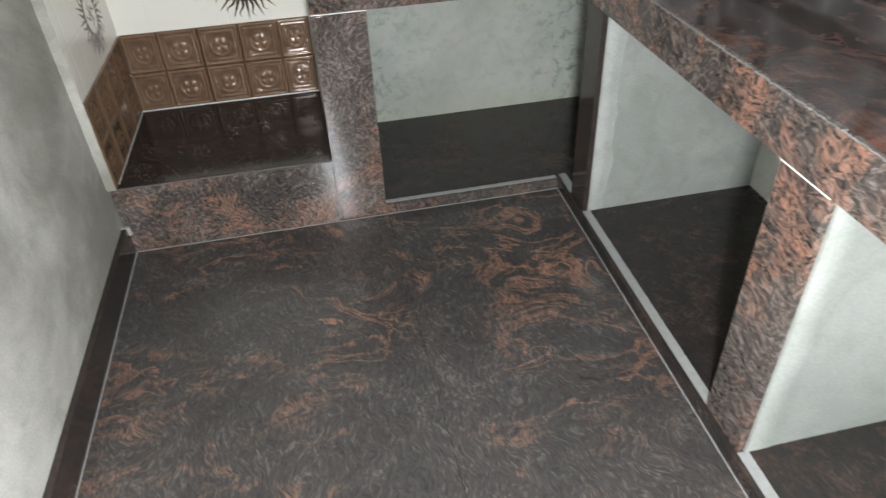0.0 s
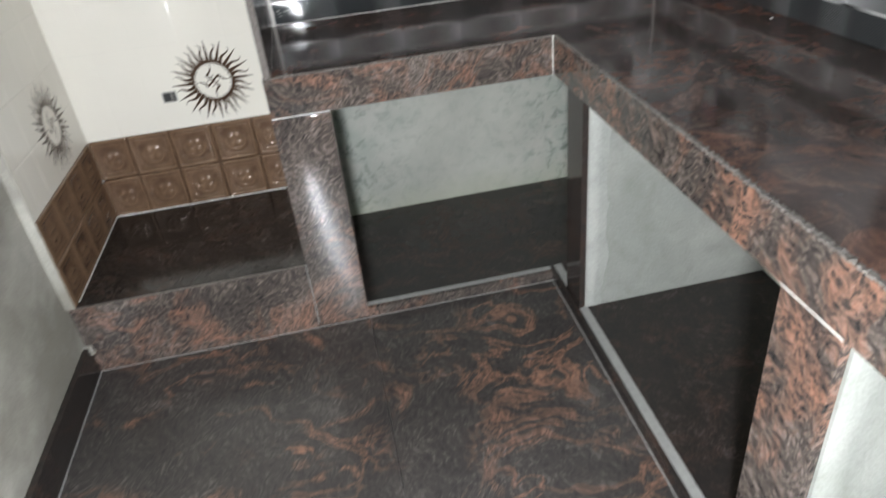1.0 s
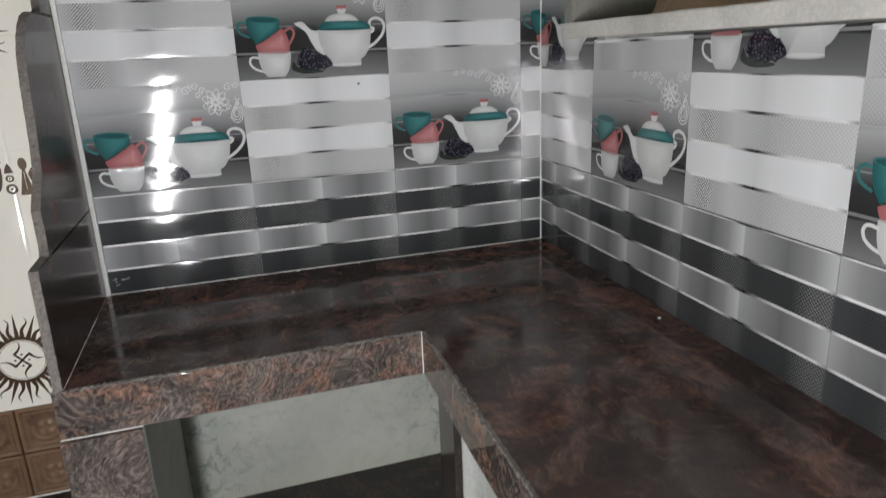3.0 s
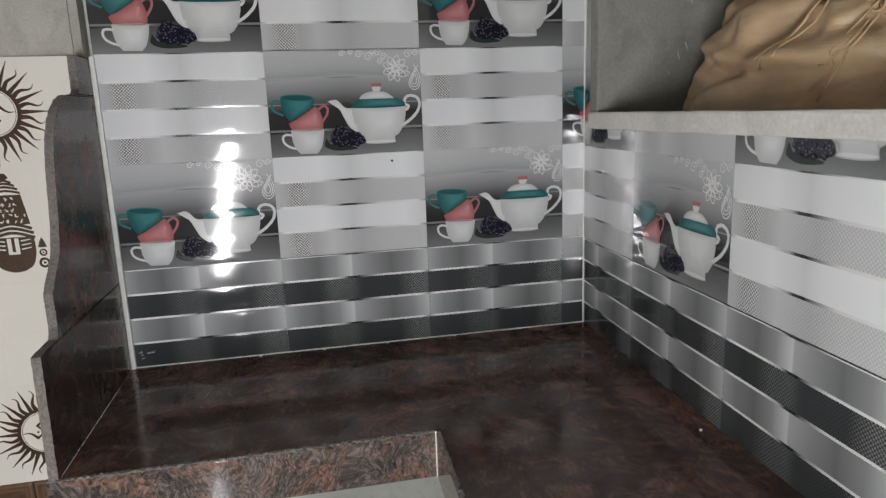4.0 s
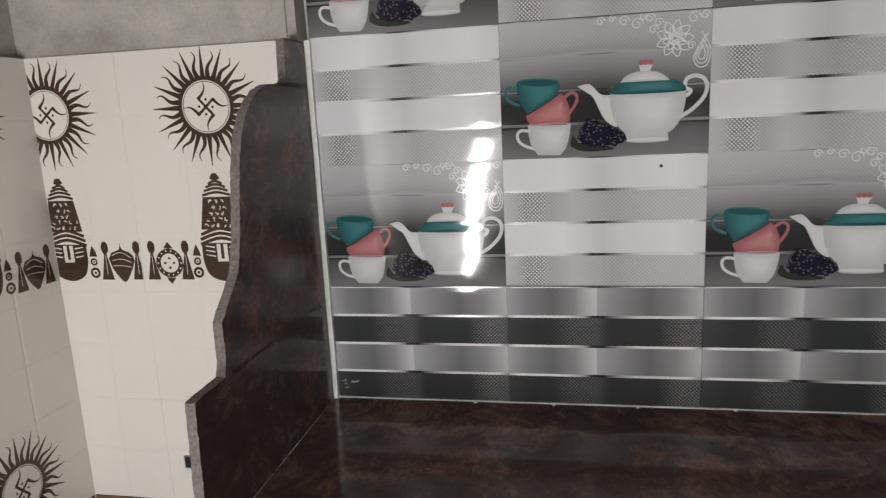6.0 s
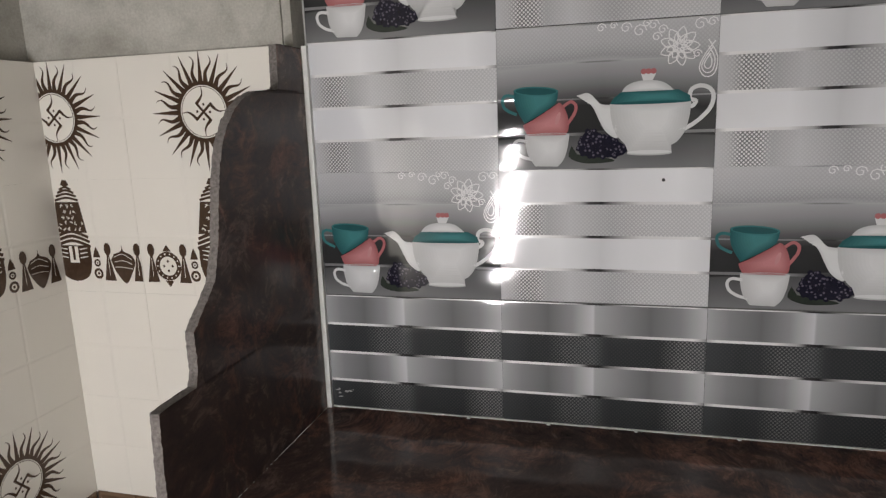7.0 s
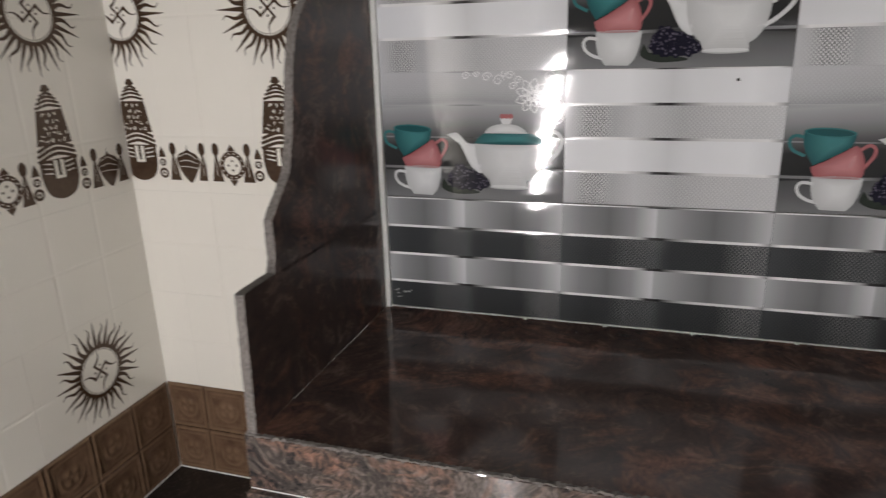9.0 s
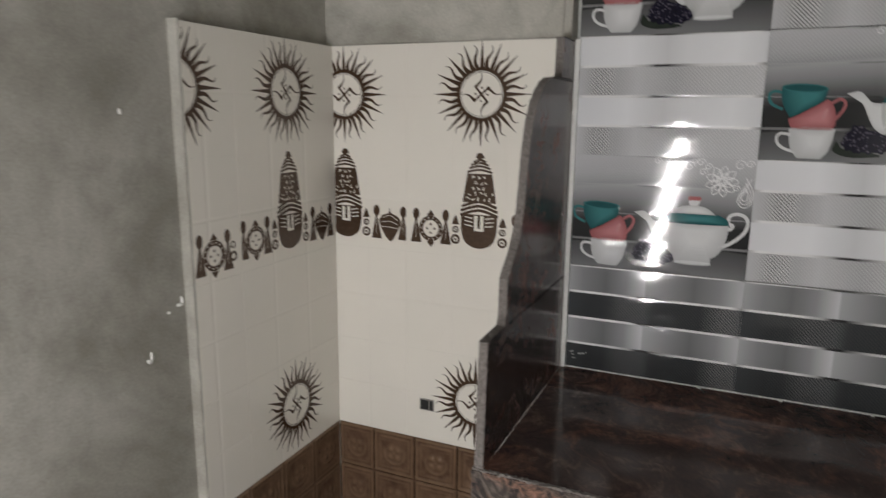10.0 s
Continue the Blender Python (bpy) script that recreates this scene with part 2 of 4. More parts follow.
def tones(name, a, b, n=9):
    """Steps of a printed colour from its shaded rim to its lit middle."""
    return [plain(name, tuple(p + (q - p) * i / (n - 1) for p, q in zip(a, b)), 0.05, 0, 0.06, 20, 0) for i in range(n)]


CHINA_TONES = tones("print_white_tone", (0.52, 0.53, 0.53), (0.70, 0.71, 0.71))
PINK_TONES = tones("print_pink_tone", (0.36, 0.12, 0.125), (0.55, 0.24, 0.245))
TEAL_TONES = tones("print_teal_tone", (0.022, 0.105, 0.11), (0.055, 0.215, 0.22))
LACE = plain("print_lace", (0.8, 0.8, 0.8), 0.1, 0, 0.05, 40, 0)
IVORY = plain("ivory_tile", (0.78, 0.75, 0.68), 0.06, 0, 0.035, 5, 0.02)
UMBER = plain("print_umber", (0.075, 0.045, 0.028), 0.16, 0.25, 0.5, 90, 0.1)


def bronze_material():
    n = Nodes("bronze_tile")
    p = n.world()
    f = n.noise(p, 25, 5, 0.6)
    c = n.mix(n.ramp(f, [(0.3, 0.0), (0.7, 1.0)]), (0.095, 0.055, 0.034), (0.175, 0.108, 0.068))
    # Relief shading put into the colour: raised parts paler, hollows darker.
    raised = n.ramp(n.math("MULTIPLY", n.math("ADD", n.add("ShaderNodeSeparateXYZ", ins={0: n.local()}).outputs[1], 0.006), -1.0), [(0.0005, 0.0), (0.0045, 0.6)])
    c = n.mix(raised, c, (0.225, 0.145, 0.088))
    return n.put(c, n.ramp(f, [(0.3, 0.10), (0.7, 0.20)]), 0.10, height=f, bump=0.1, dist=0.001)


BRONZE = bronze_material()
BLACK = plain("plug_and_opening_black", (0.015, 0.015, 0.015), 0.5)
STEEL = plain("zinc_box", (0.32, 0.31, 0.29), 0.4, 0.8)


def sacking():
    n = Nodes("brown_sacking")
    p = n.local()
    s = n.add("ShaderNodeSeparateXYZ", ins={0: p}).outputs
    weave = n.math("MULTIPLY", n.math("SINE", n.math("MULTIPLY", s[2], 1500.0)), n.math("SINE", n.math("MULTIPLY", s[1], 900.0)))
    f = n.noise(p, 6, 5, 0.6, 0.5)
    g = n.noise(n.scaled(p, 30, 30, 160), 1.0, 3, 0.6)
    c = n.mix(n.ramp(f, [(0.35, 0.0), (0.65, 1.0)]), (0.23, 0.15, 0.085), (0.38, 0.27, 0.165))
    c = n.mix(n.math("MULTIPLY", g, 0.4), c, (0.5, 0.36, 0.22))
    h = n.math("ADD", n.math("MULTIPLY", weave, 0.06), g)
    return n.put(c, 0.42, height=h, bump=0.35, dist=0.003)


SACK = sacking()
TWINE = plain("twine", (0.40, 0.27, 0.15), 0.7, 0, 0.3, 80, 0.5)
tube_node = Nodes("tube_glow")
TUBE = tube_node.put((0.9, 0.9, 0.9), 0.4, Emission_Strength=TUBE_POWER)
tube_node.b.inputs["Emission Color"].default_value = (0.985, 0.985, 1.0, 1)
LAMP_WHITE = plain("lamp_housing", (0.75, 0.75, 0.73), 0.4)


# ---- builders ----
def obj(name, bm, mats, parent=None, label="", smooth=False):
    me = bpy.data.meshes.new(name)
    bmesh.ops.recalc_face_normals(bm, faces=bm.faces)
    if smooth:
        for f in bm.faces:
            f.smooth = True
    bm.to_mesh(me)
    bm.free()
    for m in (mats if isinstance(mats, (list, tuple)) else [mats]):
        me.materials.append(m)
    ob = new(name, me)
    if parent:
        ob.parent = parent
    if label:
        ob["label"] = label
    return ob


def part(name, bm, material, parent, label="", smooth=False):
    return obj(name, bm, material, parent, label, smooth)


def empty(name, x, y, z, label, category, group="", kind=""):
    ob = new(name)
    ob.empty_display_size = 0.05
    ob.location = (x, y, z)
    return tagged(ob, label, category, group, kind)


def box(x0, x1, y0, y1, z0, z1, bev=0.0, at=(0, 0, 0)):
    bm = bmesh.new()
    bmesh.ops.create_cube(bm, size=1)
    for v in bm.verts:
        v.co = Vector((x0 + (v.co.x + 0.5) * (x1 - x0) - at[0], y0 + (v.co.y + 0.5) * (y1 - y0) - at[1], z0 + (v.co.z + 0.5) * (z1 - z0) - at[2]))
    if bev:
        bmesh.ops.bevel(bm, geom=bm.edges[:], offset=bev, segments=2, profile=0.6, affect="EDGES")
    return bm


def structure(name, bm, mat, label=""):
    return tagged(obj(name, bm, mat), label, "", "", "structure")


def rod(a, b, r, n=10):
    bm = bmesh.new()
    a, b = Vector(a), Vector(b)
    m = Matrix.Translation((a + b) / 2) @ (b - a).to_track_quat("Z", "Y").to_matrix().to_4x4()
    bmesh.ops.create_cone(bm, cap_ends=True, segments=n, radius1=r, radius2=r, depth=(b - a).length, matrix=m)
    return bm


def rough_bar(x0, x1, y0, y1, z0, z1, amp, step=0.012, seed=1, pitch=55):
    """A bar along its longest side whose surface is slightly chipped."""
    bm = box(x0, x1, y0, y1, z0, z1)
    d = (x1 - x0, y1 - y0, z1 - z0)
    k = max(range(3), key=lambda i: d[i])
    cuts = max(1, int(d[k] / step))
    es = [e for e in bm.edges if abs((e.verts[0].co - e.verts[1].co)[k]) > d[k] * 0.9]
    bmesh.ops.subdivide_edges(bm, edges=es, cuts=cuts, use_grid_fill=True)
    for v in bm.verts:
        o = noise.noise_vector(v.co * pitch + Vector((seed * 7.1, 0, 0))) * amp
        o[k] = 0
        v.co += o
    return bm


# ---- large structure ----
floor = structure("floor", box(PLX - 0.1, EX + 0.15, SOUTH - 0.1, NY + 0.15, -0.12, -0.03), CEMENT, "concrete bed under dark polished granite slabs")
for x0, x1, y0, y1 in ((-0.49, 0.3756, -0.62, FY + 0.02), (0.3764, 1.02, -0.62, FY + 0.02), (-0.49, 0.3756, SOUTH, -0.623), (0.3764, 1.64, SOUTH, -0.623)):
    part("slab", box(x0, x1, y0, y1, -0.03, 0.0, 0.0008), GRANITE_FLOOR, floor)
structure("wall_west", box(PLX - 0.2, PLX, SOUTH - 0.2, NY + 0.2, -0.12, CEIL), WALL, "bare grey cement plaster wall, blotchy and unpainted")
wall_east = structure("wall_east", box(EX + 0.012, EX + 0.2, SOUTH - 0.2, NY + 0.2, -0.12, CEIL), SMOOTH, "plastered wall behind printed kitchen tiles")
for v in wall_east.data.vertices:
    v.co.x -= SKEW * (NY - v.co.y)
structure("wall_north", box(PLX, EX + 0.012, NY + 0.012, NY + 0.2, -0.12, CEIL), SMOOTH, "plastered wall behind printed kitchen tiles")
structure("wall_south", box(PLX, EX + 0.012, SOUTH - 0.2, SOUTH, -0.12, CEIL), WALL, "plain plastered wall that closes the room")
structure("ceiling", box(PLX - 0.2, EX + 0.2, SOUTH - 0.2, NY + 0.2, CEIL, CEIL + 0.15), CEILING, "plain plastered ceiling slab")
alcove_wall = structure("wall_alcove", box(PLX, 0.213, AY + 0.013, NY + 0.012, 0.0, CEIL), WALL, "grey plaster wall above ivory prayer corner tiles")
structure("wall_alcove_edge", box(0.213, 0.2342, AY + 0.02, NY + 0.012, TOP, CEIL), WALL, "plaster return beside the kitchen tiles")

# skirting and cement lines on the floor
structure("skirting", box(PLX, -0.470, -0.62, SY, 0.0, 0.102, 0.0015), GRANITE_SHADED, "dark polished granite skirting along the plaster wall")
for k, (x0, x1, y0, y1) in enumerate(((-0.470, -0.467, -0.6, FY - 0.004), (-0.466, CX - 0.012, SY - 0.003, SY))):
    structure("joint_line", rough_bar(x0, x1, y0, y1, -0.002, 0.0012, 0.0012, 0.02, k), CEMENT, "thin pale cement joint")
east_joint = structure("joint_line", rough_bar(CX - 0.015, CX - 0.012, -0.6, FY - 0.004, -0.002, 0.0012, 0.0012, 0.02, 5), CEMENT, "thin pale cement joint")

# raised platform of the alcove
platform = tagged(new("platform"), "low raised granite platform with rough swirled front", "platform", "", "structure")
part("core", box(PLX, 0.213, SY + 0.018, AY + 0.013, 0.0, PZ - 0.0042), CEMENT, platform)
part("top_slab", box(PLX + 0.002, 0.2125, SY + 0.009, AY + 0.002, PZ - 0.0039, PZ - 0.001, 0.0006), GRANITE_SHADED, platform)
part("front_slab", box(PLX + 0.006, 0.2105, SY, SY + 0.0175, 0.0, PZ - 0.004, 0.0012), SWIRL, platform)
part("chipped_edge", rough_bar(PLX + 0.008, 0.210, SY + 0.0015, SY + 0.010, PZ - 0.008, PZ - 0.003, 0.0012, 0.012, 3), CUT, platform)
part("corner_mortar", rough_bar(PLX, -0.462, SY - 0.012, SY + 0.002, 0.075, 0.104, 0.005, 0.008, 8), WALL, platform)

# ---- counter ----
counter = tagged(new("kitchen_counter"), "L-shaped polished dark granite counter with open bays", "counter")
part("top_slab", box(0.236, EX + 0.002, FY + 0.0095, NY + 0.002, TOP - 0.0022, TOP, 0.0006), GRANITE, counter)
part("top_slab", box(CX + 0.0095, EX + 0.002, -0.6, FY + 0.009, TOP - 0.0022, TOP, 0.0006), GRANITE, counter)
part("bed", box(0.236, EX + 0.01, FY + 0.019, NY + 0.01, APR + 0.035, TOP - 0.0025), SMOOTH, counter)
part("bed", box(CX + 0.019, EX + 0.01, -0.6, FY + 0.0185, APR + 0.035, TOP - 0.0025), SMOOTH, counter)
part("apron", box(0.213, CX - 0.001, FY, FY + 0.0178, APR, TOP - 0.0025, 0.001), SWIRL, counter, "swirled brown granite apron with rough top edge")
part("apron", box(CX, CX + 0.0178, -0.6, FY + 0.0178, APR, TOP - 0.0025, 0.001), SWIRL, counter, "swirled brown granite apron with rough top edge")
part("chipped_edge", rough_bar(0.214, CX - 0.002, FY + 0.0012, FY + 0.0095, TOP - 0.003, TOP + 0.0014, 0.0042, 0.0035, 11, 170), CUT, counter)
part("chipped_edge", rough_bar(CX + 0.0012, CX + 0.0095, -0.6, FY + 0.001, TOP - 0.003, TOP + 0.0014, 0.0042, 0.0035, 12, 170), CUT, counter)
part("mitre_joint", box(CX - 0.0022, CX + 0.0006, FY - 0.0012, FY + 0.003, APR, TOP + 0.001), WHITE_CEMENT, counter)
part("pillar_cladding", box(0.213, 0.374, SY + 0.006, SY + 0.0348, 0.0, APR - 0.002, 0.001), SWIRL, counter, "upright slab of swirled granite")
part("joint", box(0.213, 0.374, FY + 0.0004, FY + 0.016, APR - 0.0022, APR + 0.0003), WHITE_CEMENT, counter)
part("partition", box(0.2135, 0.3735, FY + 0.018, NY + 0.01, 0.0, APR + 0.0345), SMOOTH, counter)
part("corner_cladding", box(CX + 0.001, CX + 0.0178, 1.982, 2.100, 0.0, APR - 0.002, 0.001), GRANITE_SHADED, counter, "upright slab of dark polished granite")
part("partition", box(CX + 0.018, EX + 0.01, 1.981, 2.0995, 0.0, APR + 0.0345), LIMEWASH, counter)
part("pier_cladding", box(CX + 0.001, CX + 0.0178, 1.001, 1.138, 0.0, APR - 0.002, 0.001), SWIRL, counter, "upright slab of swirled granite")
part("joint", box(CX - 0.0003, CX + 0.016, 1.001, 1.138, APR - 0.0022, APR + 0.0003), WHITE_CEMENT, counter)
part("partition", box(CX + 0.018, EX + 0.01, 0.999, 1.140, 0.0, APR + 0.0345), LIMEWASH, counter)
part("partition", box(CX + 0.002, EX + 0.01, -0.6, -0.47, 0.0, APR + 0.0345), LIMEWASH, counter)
part("bay_back", box(0.374, EX + 0.008, NY + 0.004, NY + 0.0115, 0.0, APR + 0.034), STAINED, counter, "grey plaster with dark damp blotches")
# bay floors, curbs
part("bay_floor", box(0.374, EX + 0.01, FY + 0.018, NY + 0.01, 0.0, 0.033, 0.001), GRANITE_SHADED, counter)
part("bay_floor", box(CX + 0.0265, EX + 0.01, 2.1, FY + 0.0176, 0.0, 0.033, 0.001), GRANITE_SHADED, counter)
part("bay_floor", box(CX + 0.0265, EX + 0.01, 1.1405, 1.9805, 0.0, 0.040, 0.001), GRANITE_SHADED, counter)
part("bay_floor", box(CX + 0.0265, EX + 0.01, -0.469, 0.9985, 0.0, 0.040, 0.001), GRANITE_SHADED, counter)
part("curb", box(0.3745, CX - 0.001, SY + 0.0005, SY + 0.0175, 0.0, 0.034, 0.0012), SWIRL, counter)
part("curb", box(CX - 0.012, CX + 0.0005, -0.6, FY + 0.016, 0.0, 0.040, 0.0012), GRANITE_SHADED, counter)
part("curb_bed", rough_bar(0.375, CX + 0.02, SY + 0.018, FY + 0.0175, 0.0, 0.035, 0.001, 0.02, 21), CEMENT, counter)
part("curb_bed", rough_bar(CX + 0.001, CX + 0.026, 1.1405, 1.9805, 0.0, 0.041, 0.001, 0.02, 22), CEMENT, counter)
part("curb_bed", rough_bar(CX + 0.001, CX + 0.026, -0.469, 0.9985, 0.0, 0.041, 0.001, 0.02, 23), CEMENT, counter)
part("curb_bed", rough_bar(CX + 0.001, CX + 0.026, 2.101, FY + 0.01, 0.0, 0.041, 0.001, 0.02, 24), CEMENT, counter)


def cement_edge(y, width, seed):
    """Uneven smooth plaster band along the open end of a partition's south face."""
    bm = bmesh.new()
    rows = []
    for i in range(41):
        z = 0.041 + (APR - 0.006 - 0.041) * i / 40
        w = width * (1 + 0.28 * noise.noise(Vector((seed, 0, z * 7))) + 0.12 * noise.noise(Vector((seed, 3, z * 30))))
        x0 = CX + 0.0182
        rows.append([bm.verts.new((x0 + dx, y - dy, z)) for dx, dy in ((0, -0.002), (0, 0.0035), (w * 0.6, 0.0035), (w, 0.0))])
    for a, b in zip(rows, rows[1:]):
        for k in range(3):
            bm.faces.new((a[k], a[k + 1], b[k + 1], b[k])).smooth = k == 1
    return bm


part("plaster_edge", cement_edge(1.981, 0.060, 1.0), EDGE, counter, "smooth pale plaster band at the open end")
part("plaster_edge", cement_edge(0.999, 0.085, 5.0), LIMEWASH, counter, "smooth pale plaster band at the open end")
for ob in [east_joint] + list(counter.children):
    for v in ob.data.vertices:
        if v.co.y < FY and v.co.x > CX - 0.03:
            v.co.x -= SKEW * (FY - v.co.y)


# ---- divider slab on the counter ----
def divider():
    prof = [(2.228, TOP), (2.240, 1.071), (2.340, 1.074), (2.349, 1.10), (2.350, 1.172), (2.385, 1.205), (2.425, 1.243), (2.446, 1.30), (2.460, 1.37),
            (2.472, 1.43), (2.492, 1.487), (2.518, 1.525), (2.548, 1.552), (2.585, 1.573), (2.625, 1.584), (2.715, 1.590), (2.722, 1.60), (2.727, 1.684), (2.80, 1.684)]
    fine = []
    for (a, b), (c, d) in zip(prof, prof[1:]):
        n = max(1, int(math.hypot(c - a, d - b) / 0.0045))
        fine += [(a + (c - a) * i / n, b + (d - b) * i / n) for i in range(n)]
    fine.append(prof[-1])
    bm = bmesh.new()
    cols = []
    for y, z in fine[:-1]:
        edge = y < 2.78 and z > TOP + 0.002
        row = []
        for k, x in enumerate((0.2170, 0.2230, 0.2295, 0.2355)):
            o = noise.noise_vector(Vector((x * 160, y * 130, z * 130))) * (0.0030 if edge else 0)
            push = 0.0012 if (edge and 0 < k < 3) else 0.0
            row.append(bm.verts.new((x, y + o.y - push, z + o.z)))
        row += [bm.verts.new((x, NY - 0.0145, row[k].co.z)) for k, x in ((0, 0.2170), (3, 0.2355))]
        cols.append(row)
    for a, b in zip(cols, cols[1:]):
        for k in range(3):
            bm.faces.new((a[k], a[k + 1], b[k + 1], b[k])).material_index = 1
        bm.faces.new((a[3], a[5], b[5], b[3]))
        bm.faces.new((a[0], b[0], b[4], a[4]))
        bm.faces.new((a[4], b[4], b[5], a[5]))
    a, b = cols[0], cols[-1]
    bm.faces.new((a[0], a[4], a[5], a[3], a[2], a[1]))
    bm.faces.new((b[0], b[1], b[2], b[3], b[5], b[4]))
    ob = obj("divider_slab", bm, [GRANITE_UPRIGHT, CUT])
    return tagged(ob, "upright dark granite divider with scalloped rough-cut edge on the counter", "divider")


divider()
structure("trim", rough_bar(0.2358, 0.2475, NY - 0.013, NY + 0.004, TOP, 1.690, 0.0006, 0.03, 31), WHITE_CEMENT, "white cement strip at the tile edge")


# ---- printed kitchen tiles ----
BANDS = 4


def bulge(z, h):
    s = (z / (h / BANDS)) % 1.0
    return BULGE * (1 - (2 * s - 1) ** 4)


def sliced(bm, x0, x1, z0, z1, h):
    """Cut flat print to the piece of tile and follow its cushioned face."""
    for co, no in (((x0, 0, 0), (-1, 0, 0)), ((x1, 0, 0), (1, 0, 0)), ((0, 0, z0), (0, 0, -1)), ((0, 0, z1), (0, 0, 1))):
        bmesh.ops.bisect_plane(bm, geom=bm.verts[:] + bm.edges[:] + bm.faces[:], plane_co=co, plane_no=no, clear_outer=True)
    k = h / BANDS / 6
    for i in range(1, BANDS * 6):
        bmesh.ops.bisect_plane(bm, geom=bm.verts[:] + bm.edges[:] + bm.faces[:], plane_co=(0, 0, i * k), plane_no=(0, 0, 1))


class Print:
    """Flat coloured shapes in the plane of a tile, in layers."""

    def __init__(self):
        self.bm, self.mats, self.layer = bmesh.new(), [], 0

    def poly(self, pts, mat):
        if mat not in self.mats:
            self.mats.append(mat)
        self.layer += 1
        vs = [self.bm.verts.new((x, -self.layer * 0.000006, z)) for x, z in pts]
        f = self.bm.faces.new(vs)
        f.material_index = self.mats.index(mat)
        bmesh.ops.triangulate(self.bm, faces=[f])

    def oval(self, x, z, rx, rz, mat, turn=0.0, n=20):
        c, s = math.cos(turn), math.sin(turn)
        self.poly([(x + rx * math.cos(a) * c - rz * math.sin(a) * s, z + rx * math.cos(a) * s + rz * math.sin(a) * c) for a in (2 * math.pi * i / n for i in range(n))], mat)

    def stroke(self, pts, w, mat, w2=None):
        n = len(pts)
        left, right = [], []
        for i, (x, z) in enumerate(pts):
            a, b = pts[max(0, i - 1)], pts[min(n - 1, i + 1)]
            d = math.hypot(b[0] - a[0], b[1] - a[1]) or 1
            nx, nz = -(b[1] - a[1]) / d, (b[0] - a[0]) / d
            k = (w + ((w if w2 is None else w2) - w) * i / max(1, n - 1)) / 2
            left.append((x + nx * k, z + nz * k))
            right.append((x - nx * k, z - nz * k))
        if mat not in self.mats:
            self.mats.append(mat)
        self.layer += 1
        y = -self.layer * 0.000006
        L = [self.bm.verts.new((p[0], y, p[1])) for p in left]
        R = [self.bm.verts.new((p[0], y, p[1])) for p in right]
        for i in range(n - 1):
            f = self.bm.faces.new((L[i], R[i], R[i + 1], L[i + 1]))
            f.material_index = self.mats.index(mat)

    def shaded(self, pts, tone, lit, reach=0.75):
        """A rounded body: nested outlines drawn towards the lit place, each a step lighter."""
        for i, mat in enumerate(tone):
            k = reach * i / len(tone)
            self.poly([(x + (lit[0] - x) * k, z + (lit[1] - z) * k) for x, z in pts], mat)

    def ring(self, x, z, r, w, mat, n=28, rz=None):
        rz = rz or r
        self.stroke([(x + r * math.cos(a), z + rz * math.sin(a)) for a in (2 * math.pi * i / n for i in range(n + 1))], w, mat)


def spline(pts, n=6):
    out = []
    for i in range(len(pts) - 1):
        p0, p1, p2, p3 = pts[max(0, i - 1)], pts[i], pts[i + 1], pts[min(len(pts) - 1, i + 2)]
        for j in range(n):
            t = j / n
            out.append(tuple(0.5 * (2 * p1[k] + (p2[k] - p0[k]) * t + (2 * p0[k] - 5 * p1[k] + 4 * p2[k] - p3[k]) * t * t + (3 * p1[k] - p0[k] - 3 * p2[k] + p3[k]) * t ** 3) for k in (0, 1)))
    out.append(pts[-1])
    return out


